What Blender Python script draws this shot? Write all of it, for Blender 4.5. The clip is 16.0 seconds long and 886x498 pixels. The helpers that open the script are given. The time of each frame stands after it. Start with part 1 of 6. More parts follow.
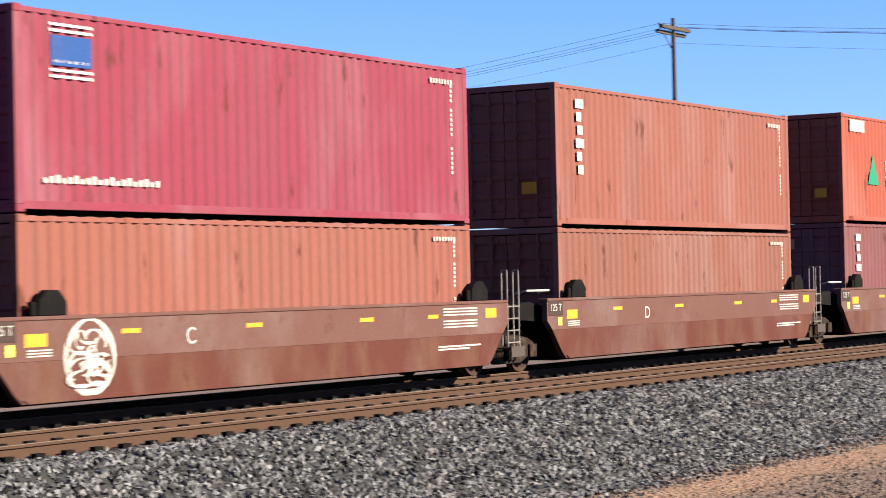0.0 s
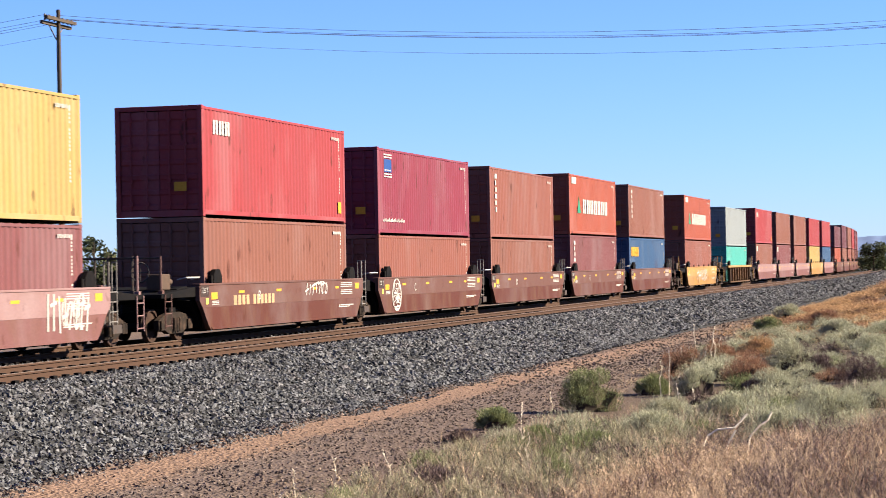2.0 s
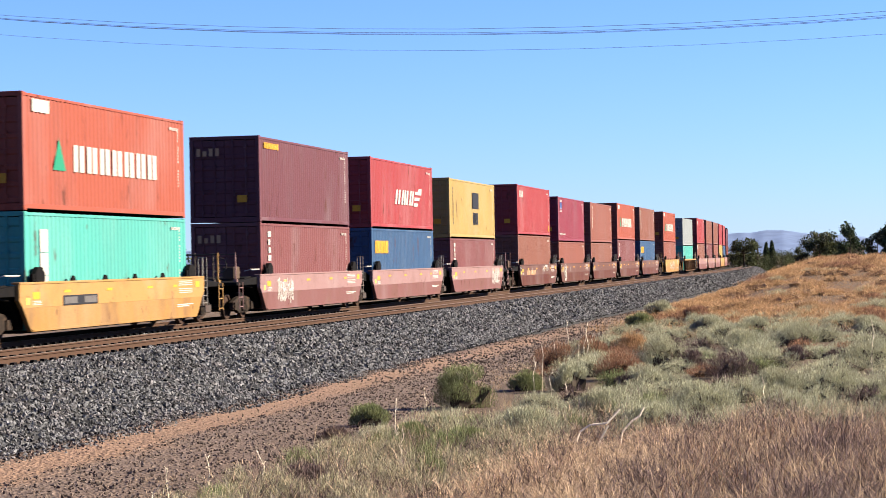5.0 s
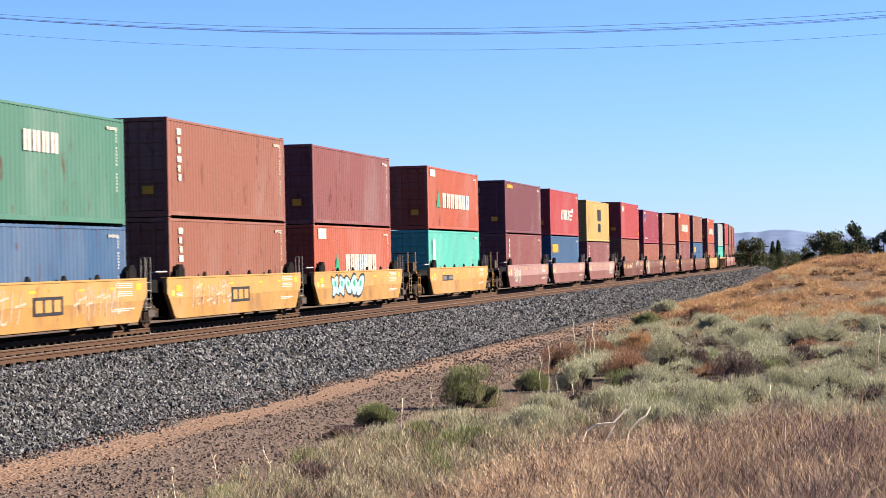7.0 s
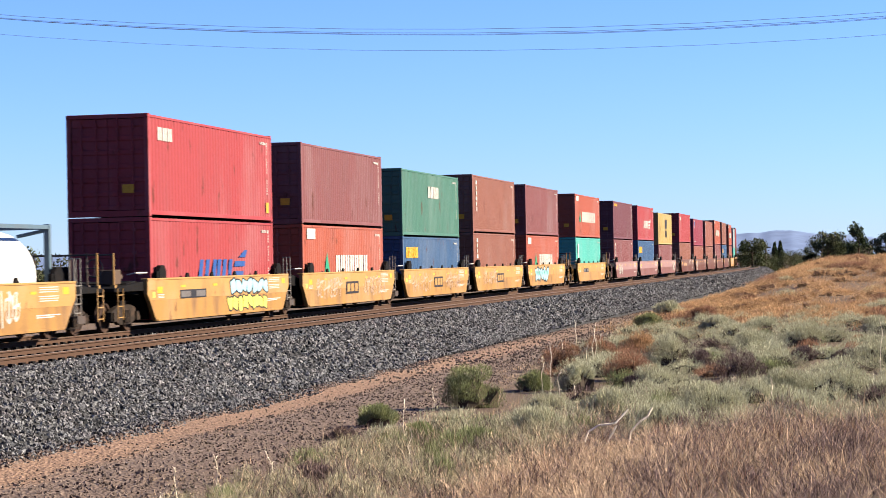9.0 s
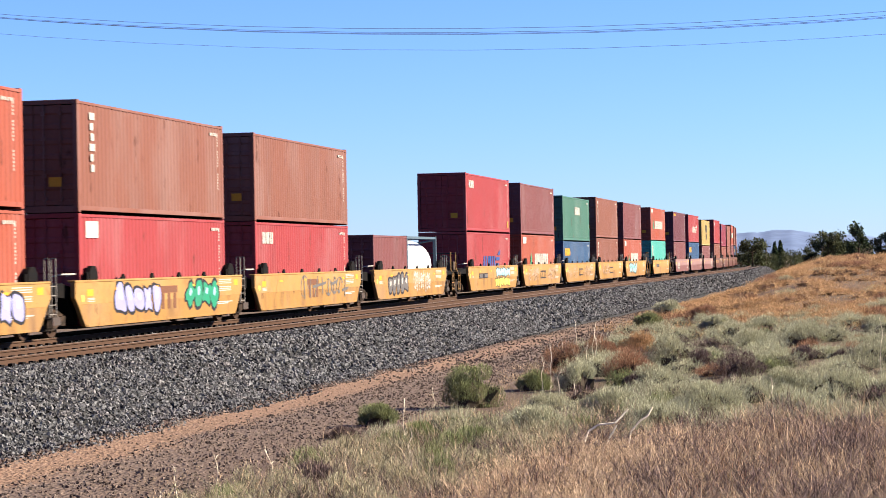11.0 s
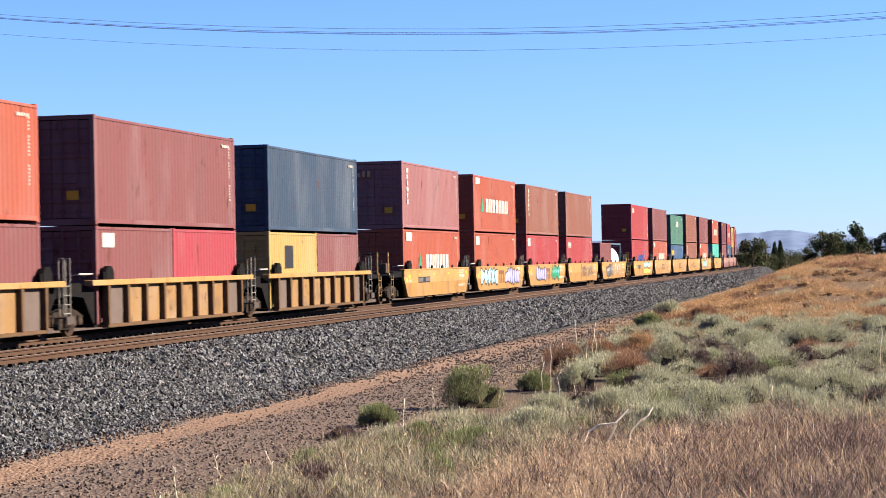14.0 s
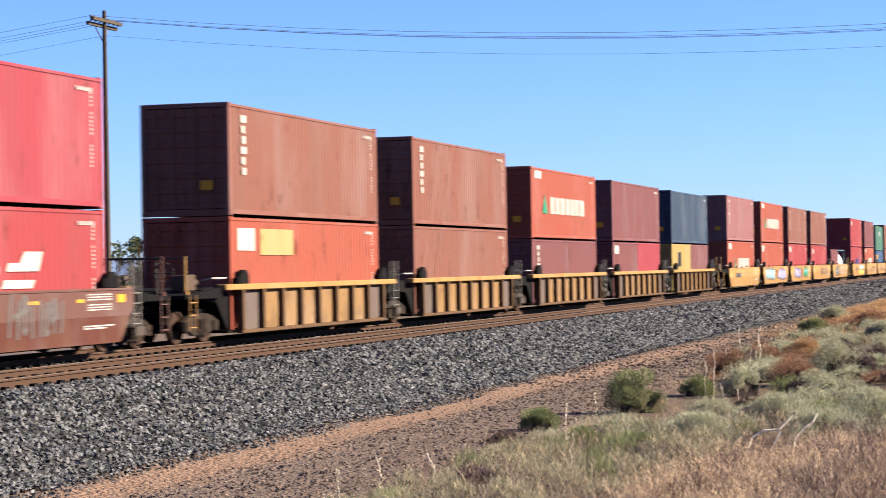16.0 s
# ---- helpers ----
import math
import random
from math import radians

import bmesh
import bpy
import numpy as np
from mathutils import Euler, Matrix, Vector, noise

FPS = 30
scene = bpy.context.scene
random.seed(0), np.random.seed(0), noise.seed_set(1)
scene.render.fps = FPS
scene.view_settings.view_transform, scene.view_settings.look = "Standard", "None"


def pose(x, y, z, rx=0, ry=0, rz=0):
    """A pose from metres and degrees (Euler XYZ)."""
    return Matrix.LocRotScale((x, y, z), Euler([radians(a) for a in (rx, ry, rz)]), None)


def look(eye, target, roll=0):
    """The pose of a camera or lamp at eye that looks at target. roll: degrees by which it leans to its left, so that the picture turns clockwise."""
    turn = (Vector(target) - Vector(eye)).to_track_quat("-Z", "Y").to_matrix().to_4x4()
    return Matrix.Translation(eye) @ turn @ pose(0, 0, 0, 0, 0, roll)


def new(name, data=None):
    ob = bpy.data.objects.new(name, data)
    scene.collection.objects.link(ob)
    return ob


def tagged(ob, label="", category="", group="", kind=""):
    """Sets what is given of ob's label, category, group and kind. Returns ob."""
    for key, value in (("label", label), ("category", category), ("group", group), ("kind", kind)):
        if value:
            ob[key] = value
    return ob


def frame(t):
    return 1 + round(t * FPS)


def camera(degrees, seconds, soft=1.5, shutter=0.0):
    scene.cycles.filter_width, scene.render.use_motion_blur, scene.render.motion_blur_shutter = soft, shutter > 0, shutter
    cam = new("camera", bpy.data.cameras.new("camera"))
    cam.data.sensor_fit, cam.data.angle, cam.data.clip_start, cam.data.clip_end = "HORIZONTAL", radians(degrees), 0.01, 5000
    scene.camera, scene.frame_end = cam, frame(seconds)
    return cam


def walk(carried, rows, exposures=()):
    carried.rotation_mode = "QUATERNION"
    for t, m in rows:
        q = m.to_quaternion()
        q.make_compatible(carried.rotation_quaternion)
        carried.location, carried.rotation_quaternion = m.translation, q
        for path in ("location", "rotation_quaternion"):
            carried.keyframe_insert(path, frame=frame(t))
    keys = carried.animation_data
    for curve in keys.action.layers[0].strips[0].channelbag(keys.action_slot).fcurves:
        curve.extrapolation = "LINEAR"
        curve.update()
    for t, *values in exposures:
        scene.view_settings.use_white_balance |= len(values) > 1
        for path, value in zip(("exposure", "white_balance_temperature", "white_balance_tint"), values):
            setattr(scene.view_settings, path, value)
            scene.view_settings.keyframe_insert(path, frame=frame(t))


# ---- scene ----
cam = camera(23.53, 16.0, soft=0.75, shutter=0.2)
EYE = (0.0, 0.0, 1.758)
# seconds, bearing from +y towards +x, tilt, roll
TURNS = [(0.0, 58.561, 0.955, -1.24), (0.5, 64.095, 0.81, -1.30), (1.0, 68.799, 0.677, -1.07), (1.5, 72.449, 0.545, -1.05),
         (2.0, 75.021, 0.473, -1.07), (2.5, 77.239, 0.411, -1.15), (3.0, 78.64, 0.391, -1.15), (3.5, 78.654, 0.388, -1.137),
         (4.0, 78.581, 0.346, -1.13), (4.5, 78.545, 0.325, -1.14), (5.0, 78.413, 0.318, -1.13), (7.5, 78.232, 0.305, -1.14),
         (8.0, 78.215, 0.303, -1.133), (8.5, 78.204, 0.32, -1.125), (9.0, 78.192, 0.327, -1.125), (11.5, 78.189, 0.311, -1.125),
         (12.0, 78.188, 0.32, -1.135), (12.5, 78.188, 0.318, -1.125), (13.0, 78.18, 0.322, -1.13), (13.5, 78.183, 0.319, -1.12),
         (14.0, 78.192, 0.321, -1.125), (14.5, 78.119, 0.325, -1.136), (15.0, 78.028, 0.354, -1.145), (15.5, 77.184, 0.392, -1.089),
         (16.0, 73.825, 0.509, -0.994)]


def aim(bearing, tilt, roll):
    b, e = radians(bearing), radians(tilt)
    way = Vector((math.sin(b) * math.cos(e), math.cos(b) * math.cos(e), math.sin(e)))
    return look(EYE, Vector(EYE) + way * 50, roll)


walk(cam, [(t, aim(b, e, r)) for t, b, e, r in TURNS])

# ---- daylight ----
SUN_UP, SUN_X, SUN_Y = 29.0, 0.29, -0.957
world = bpy.data.worlds.new("sky")
scene.world = world
world.use_nodes = True
wn = world.node_tree.nodes
sky = wn.new("ShaderNodeTexSky")
sky.sky_type = "NISHITA"
sky.sun_disc = False
sky.sun_elevation = radians(SUN_UP)
sky.sun_rotation = math.atan2(SUN_X, SUN_Y)
sky.air_density, sky.dust_density, sky.ozone_density = 1.0, 0.0, 3.0
clear = wn.new("ShaderNodeMix")
clear.data_type, clear.blend_type = "RGBA", "MULTIPLY"
clear.inputs["Factor"].default_value = 1.0
clear.inputs["B"].default_value = (0.322, 0.449, 0.84, 1)
world.node_tree.links.new(sky.outputs[0], clear.inputs["A"])
world.node_tree.links.new(clear.outputs["Result"], wn["Background"].inputs[0])
wn["Background"].inputs[1].default_value = 0.0581
sun = new("sun", bpy.data.lights.new("sun", "SUN"))
sun.data.energy, sun.data.angle, sun.data.color = 5.0, radians(0.53), (1.0, 0.885, 0.72)
cu = math.cos(radians(SUN_UP))
sun.matrix_world = look((SUN_X * cu * 60, SUN_Y * cu * 60, math.sin(radians(SUN_UP)) * 60), (0, 0, 0))
scene.view_settings.exposure = 2.22

# ---- materials ----
MATS = {}


def paint(name, color, rough=0.55, metal=0.0, stain=(0.075, 0.045, 0.03), amount=0.25, size=1.2, grain=30.0, bump=0.02, random_tone=0.0, streak=0.0, fade=0.0, rust=0.0, speck=0.18):
    """A painted or natural surface: large stains, fine grain, relief; streak: stains drawn out downwards."""
    if name in MATS:
        return MATS[name]
    m = bpy.data.materials.new(name)
    m.use_nodes = True
    n, l = m.node_tree.nodes, m.node_tree.links
    b = n["Principled BSDF"]
    b.inputs["Roughness"].default_value, b.inputs["Metallic"].default_value = rough, metal
    b.inputs["Specular IOR Level"].default_value = 0.06
    co = n.new("ShaderNodeTexCoord")
    mp = n.new("ShaderNodeMapping")
    l.new(co.outputs["Object"], mp.inputs[0])
    info = n.new("ShaderNodeObjectInfo")
    sh = n.new("ShaderNodeVectorMath")
    sh.operation = "SCALE"
    sh.inputs[0].default_value = (37.0, 11.0, 23.0)
    l.new(info.outputs["Random"], sh.inputs["Scale"])
    l.new(sh.outputs[0], mp.inputs["Location"])
    if streak:
        mp.inputs["Scale"].default_value = (1.0, 1.0, 1.0 - streak)
    big = n.new("ShaderNodeTexNoise")
    big.inputs["Scale"].default_value, big.inputs["Detail"].default_value = size, 6
    fine = n.new("ShaderNodeTexNoise")
    fine.inputs["Scale"].default_value, fine.inputs["Detail"].default_value = grain, 4
    l.new(mp.outputs[0], big.inputs[0])
    l.new(co.outputs["Object"], fine.inputs[0])
    r = n.new("ShaderNodeMapRange")
    r.inputs["From Min"].default_value, r.inputs["From Max"].default_value = 0.48, 0.78
    r.inputs["To Max"].default_value = amount
    l.new(big.outputs[0], r.inputs[0])
    mx = n.new("ShaderNodeMix")
    mx.data_type = "RGBA"
    mx.inputs["A"].default_value, mx.inputs["B"].default_value = (*color, 1), (*stain, 1)
    l.new(r.outputs[0], mx.inputs["Factor"])
    last = mx.outputs["Result"]
    for share, tone, sz, lo, hi in ((fade, tuple(x * 0.75 + 0.06 for x in color), 0.45, 0.5, 0.68), (rust, (0.045, 0.0149, 0.0090), 2.6, 0.61, 0.68)):
        if not share:
            continue
        nz = n.new("ShaderNodeTexNoise")
        nz.inputs["Scale"].default_value, nz.inputs["Detail"].default_value = sz, 9
        nz.inputs["Roughness"].default_value = 0.62
        l.new(mp.outputs[0], nz.inputs[0])
        rr = n.new("ShaderNodeMapRange")
        rr.inputs["From Min"].default_value, rr.inputs["From Max"].default_value, rr.inputs["To Max"].default_value = lo, hi, share
        l.new(nz.outputs[0], rr.inputs[0])
        m2 = n.new("ShaderNodeMix")
        m2.data_type = "RGBA"
        m2.inputs["B"].default_value = (*tone, 1)
        l.new(rr.outputs[0], m2.inputs["Factor"])
        l.new(last, m2.inputs["A"])
        last = m2.outputs["Result"]
    hs = n.new("ShaderNodeHueSaturation")
    l.new(last, hs.inputs["Color"])
    v = n.new("ShaderNodeMapRange")
    v.inputs["From Min"].default_value, v.inputs["From Max"].default_value = 0.25, 0.75
    v.inputs["To Min"].default_value, v.inputs["To Max"].default_value = 1 - speck, 1 + speck
    l.new(fine.outputs[0], v.inputs[0])
    if random_tone:
        geo = n.new("ShaderNodeNewGeometry")
        w = n.new("ShaderNodeMapRange")
        w.inputs["To Min"].default_value, w.inputs["To Max"].default_value = 1 - random_tone, 1 + random_tone
        l.new(geo.outputs["Random Per Island"], w.inputs[0])
        mu = n.new("ShaderNodeMath")
        mu.operation = "MULTIPLY"
        l.new(v.outputs[0], mu.inputs[0])
        l.new(w.outputs[0], mu.inputs[1])
        l.new(mu.outputs[0], hs.inputs["Value"])
    else:
        l.new(v.outputs[0], hs.inputs["Value"])
    l.new(hs.outputs[0], b.inputs["Base Color"])
    if bump:
        bp = n.new("ShaderNodeBump")
        bp.inputs["Strength"].default_value, bp.inputs["Distance"].default_value = 0.5, bump
        l.new(fine.outputs[0], bp.inputs["Height"])
        l.new(bp.outputs[0], b.inputs["Normal"])
    MATS[name] = m
    return m


def leafy(name, color, tone=0.45, through_light=0.25):
    """Grass and leaves: each blade has its own tone, and some light goes through."""
    m = paint(name, color, rough=0.8, amount=0.3, stain=(0.099, 0.070, 0.040), size=0.6, grain=8, bump=0, random_tone=tone)
    n, l = m.node_tree.nodes, m.node_tree.links
    b = n["Principled BSDF"]
    tr = n.new("ShaderNodeBsdfTranslucent")
    l.new(b.inputs["Base Color"].links[0].from_socket, tr.inputs[0])
    ms = n.new("ShaderNodeMixShader")
    ms.inputs[0].default_value = through_light
    l.new(b.outputs[0], ms.inputs[1])
    l.new(tr.outputs[0], ms.inputs[2])
    l.new(ms.outputs[0], n["Material Output"].inputs[0])
    return m


RUST = (0.050, 0.022, 0.0149)
STEEL_RUST = paint("rusty_steel", (0.042, 0.024, 0.0158), 0.85, 0.0, stain=(0.050, 0.025, 0.0176), amount=0.5, size=3, grain=60, bump=0.004)
STEEL_HEAD = paint("worn_rail_head", (0.099, 0.074, 0.057), 0.5, 0.2, amount=0.2, size=4, grain=80, bump=0)
BLACK_IRON = paint("grimy_black_iron", (0.0034, 0.0030, 0.0030), 0.85, 0.0, stain=(0.0109, 0.0074, 0.0054), amount=0.5, size=5, grain=50, bump=0.004)
GREY_IRON = paint("worn_grey_iron", (0.084, 0.077, 0.072), 0.55, 0.3, stain=RUST, amount=0.4, size=6, grain=60, bump=0.003)
WOOD_TIE = paint("weathered_timber_tie", (0.065, 0.045, 0.032), 0.9, stain=(0.025, 0.0176, 0.0139), amount=0.6, size=4, grain=40, bump=0.01)
POLE_WOOD = paint("weathered_pole_timber", (0.054, 0.042, 0.032), 0.9, stain=(0.020, 0.0149, 0.0099), amount=0.5, size=2, grain=30, bump=0.01)
WHITE = paint("white_paint", (0.258, 0.243, 0.218), 0.7, stain=(0.174, 0.124, 0.099), amount=0.35, size=5, grain=40, bump=0)
YELLOW_MARK = paint("yellow_reflector", (0.36, 0.175, 0.02), 0.5, amount=0.2, size=6, grain=40, bump=0)
INK = paint("dark_lettering_paint", (0.0149, 0.0149, 0.0176), 0.6, amount=0.1, bump=0)
GREEN_MARK = paint("green_paint", (0.0149, 0.124, 0.070), 0.5, amount=0.15, bump=0)
BLUE_MARK = paint("blue_paint", (0.0149, 0.040, 0.124), 0.5, amount=0.15, bump=0)
CYAN_MARK = paint("pale_blue_spray_paint", (0.149, 0.258, 0.288), 0.6, amount=0.2, bump=0)
LEMON_MARK = paint("lemon_spray_paint", (0.372, 0.327, 0.059), 0.6, amount=0.2, bump=0)
TAN_MARK = paint("faded_tan_lettering", (0.273, 0.164, 0.090), 0.6, amount=0.3, bump=0)

BOX_PAINT = {
    "crimson": ((0.117, 0.021, 0.032), "faded crimson"), "red": ((0.159, 0.026, 0.028), "bright red"),
    "cherry": ((0.161, 0.026, 0.033), "cherry red"), "orange": ((0.168, 0.042, 0.026), "orange-red"),
    "brown": ((0.113, 0.046, 0.033), "faded red-brown"), "rust": ((0.125, 0.046, 0.034), "pale rust-brown"),
    "maroon": ((0.070, 0.026, 0.031), "dull maroon"), "dusty": ((0.140, 0.060, 0.060), "chalky faded rose"), "plum": ((0.095, 0.035, 0.035), "dusty maroon-brown"),
    "blue": ((0.022, 0.047, 0.093), "dark blue"), "navy": ((0.021, 0.033, 0.053), "slate navy"),
    "yellow": ((0.203, 0.140, 0.050), "mustard yellow"), "green": ((0.033, 0.082, 0.062), "dark green"),
    "teal": ((0.042, 0.188, 0.158), "pale turquoise"), "grey": ((0.136, 0.148, 0.147), "light grey"),
}
for key, (rgb, _) in BOX_PAINT.items():
    paint("container_" + key, rgb, 0.5, 0.0, stain=tuple(c * 0.55 + 0.025 for c in rgb), amount=0.4, size=0.8, grain=14, bump=0.003, streak=0.65, fade=0.42, rust=0.75, speck=0.07)
CAR_PAINT = {
    "brown": ((0.051, 0.017, 0.012), "oxide-brown"), "rose": ((0.092, 0.041, 0.038), "faded rose-brown"),
    "yellow": ((0.171, 0.093, 0.030), "weathered yellow"),
}
for key, (rgb, _) in CAR_PAINT.items():
    paint("car_" + key, rgb, 0.6, 0.0, stain=(0.074, 0.040, 0.025), amount=0.75, size=1.6, grain=18, bump=0.004, streak=0.55, fade=0.4, rust=0.85, speck=0.1)
paint("car_brown_sill", (0.067, 0.032, 0.026), 0.65, stain=(0.070, 0.040, 0.030), amount=0.5, size=1.2, grain=18, bump=0.004, fade=0.4, rust=0.4, speck=0.07)
paint("car_rose_sill", (0.144, 0.086, 0.082), 0.65, stain=(0.090, 0.050, 0.040), amount=0.5, size=1.2, grain=18, bump=0.004, fade=0.4, rust=0.4, speck=0.07)
paint("car_yellow_sill", (0.198, 0.112, 0.040), 0.65, stain=(0.099, 0.050, 0.025), amount=0.5, size=1.2, grain=18, bump=0.004, fade=0.4, rust=0.4, speck=0.07)


# rib brown: stain plus the ribs' shadow slots, put into the colour
paint("car_rib", (0.065, 0.037, 0.020), 0.8, stain=(0.025, 0.0149, 0.0099), amount=0.5, size=3, bump=0.004)
paint("car_panel", (0.134, 0.077, 0.034), 0.8, stain=(0.050, 0.030, 0.0176), amount=0.8, size=1.6, bump=0.004, fade=0.5, rust=0.7, speck=0.1)
paint("plate_brown", (0.030, 0.020, 0.0176), 0.7, amount=0.3)
paint("ladder_grey", (0.129, 0.117, 0.106), 0.6, stain=RUST, amount=0.4, size=6, bump=0)
paint("car_grey_panel", (0.070, 0.052, 0.045), 0.8, stain=(0.040, 0.030, 0.025), amount=0.5, size=2, bump=0.004)


# ---- mesh helpers ----
def box(bm, x0, x1, y0, y1, z0, z1):
    vs = [bm.verts.new((x, y, z)) for x in (x0, x1) for y in (y0, y1) for z in (z0, z1)]
    for f in ((0, 1, 3, 2), (4, 6, 7, 5), (0, 4, 5, 1), (2, 3, 7, 6), (0, 2, 6, 4), (1, 5, 7, 3)):
        bm.faces.new([vs[i] for i in f])


def prism(bm, pts, y0, y1):
    """A plate whose outline (x, z) is drawn out from y0 to y1."""
    a = [bm.verts.new((x, y0, z)) for x, z in pts]
    b = [bm.verts.new((x, y1, z)) for x, z in pts]
    bm.faces.new(a)
    bm.faces.new(b[::-1])
    for i in range(len(pts)):
        j = (i + 1) % len(pts)
        bm.faces.new((a[i], b[i], b[j], a[j]))


def rod(bm, p, q, r, n=6, r2=None):
    p, q = Vector(p), Vector(q)
    turn = (q - p).to_track_quat("Z", "Y")
    r2 = r if r2 is None else r2
    ring = lambda c, rr: [bm.verts.new(c + turn @ Vector((math.cos(6.2832 * k / n) * rr, math.sin(6.2832 * k / n) * rr, 0))) for k in range(n)]
    a, b = ring(p, r), ring(q, r2)
    bm.faces.new(a[::-1])
    bm.faces.new(b)
    for k in range(n):
        bm.faces.new((a[k], a[(k + 1) % n], b[(k + 1) % n], b[k]))


def mesh_of(name, bm, material, bevel=0.0):
    if bevel:
        bmesh.ops.bevel(bm, geom=list(bm.edges), offset=bevel, segments=1, affect="EDGES")
    bmesh.ops.recalc_face_normals(bm, faces=bm.faces)
    me = bpy.data.meshes.new(name)
    bm.to_mesh(me)
    bm.free()
    me.materials.append(material)
    return me


def part(name, bm, material, parent=None, label="", bevel=0.0):
    ob = new(name, mesh_of(name, bm, material, bevel))
    ob.parent = parent
    if label:
        ob["label"] = label
    return ob


def shared(name, me, parent, material=None, label="", at=None):
    """A part on a mesh that alike parts share, with its own paint where given."""
    ob = new(name, me)
    ob.parent = parent
    if at is not None:
        ob.matrix_basis = at
    if material:
        ob.material_slots[0].link = "OBJECT"
        ob.material_slots[0].material = material
    if label:
        ob["label"] = label
    return ob


def fast_mesh(name, verts, faces, material):
    """A mesh from arrays: verts (n, 3), faces (m, 3 or 4)."""
    me = bpy.data.meshes.new(name)
    k = faces.shape[1]
    me.vertices.add(len(verts))
    me.vertices.foreach_set("co", np.asarray(verts, np.float32).ravel())
    me.loops.add(faces.size)
    me.loops.foreach_set("vertex_index", np.asarray(faces, np.int32).ravel())
    me.polygons.add(len(faces))
    me.polygons.foreach_set("loop_start", np.arange(0, faces.size, k, dtype=np.int32))
    me.update(calc_edges=True)
    me.polygons.foreach_set("use_smooth", np.zeros(len(faces), bool))
    me.materials.append(material)
    return me


# ---- the line of the track: straight, then a wide curve to the left ----
TRACK_Y, BEND_X, BEND_R = 21.47, 226.9, 1919.0
NEAR_OFF, NEAR_UP = -4.2, 0.07


def on_track(s, off=0.0):
    """Place and heading at s metres along the line, off metres to its left."""
    if s < BEND_X:
        return s, TRACK_Y + off, 0.0
    a = (s - BEND_X) / BEND_R
    return BEND_X + (BEND_R - off) * math.sin(a), TRACK_Y + BEND_R - (BEND_R - off) * math.cos(a), a


def drawn_along(bm, section, s0, s1, off, step=12.0, closed=True):
    """Draws a cross-section (across, up) along the track."""
    stops = [s0, *np.arange(max(BEND_X, s0), s1, step), s1] if s1 > BEND_X else [s0, s1]
    rings = []
    for s in stops:
        x, y, a = on_track(s, off)
        rings.append([bm.verts.new((x - math.sin(a) * u, y + math.cos(a) * u, z)) for u, z in section])
    n = len(section)
    for a, b in zip(rings, rings[1:]):
        for k in range(n if closed else n - 1):
            j = (k + 1) % n
            bm.faces.new((a[k], b[k], b[j], a[j]))


# ---- ground ----
def sm(t):
    t = min(1.0, max(0.0, t))
    return t * t * (3 - 2 * t)


def land(x, y):
    """Height of the soil: a trackside path, scrub, and a low grassy knoll further along."""
    z = -1.2 + 0.25 * sm((9.5 - y) / 9) + 0.2 * sm((-y) / 20)
    z -= 0.08 * sm((x - 60) / 60) * sm((y - 5) / 5)
    z += 2.2 * sm((x - 72) / 66) * sm((12.2 - y) / 9.2) * sm((330 - x) / 150)
    z += 1.0 * sm((15 - x) / 10) * sm((11 - y) / 6)
    z += 0.06 * noise.noise(Vector((x * 0.25, y * 0.25, 0))) + 0.025 * noise.noise(Vector((x * 1.1, y * 1.1, 3)))
    return z


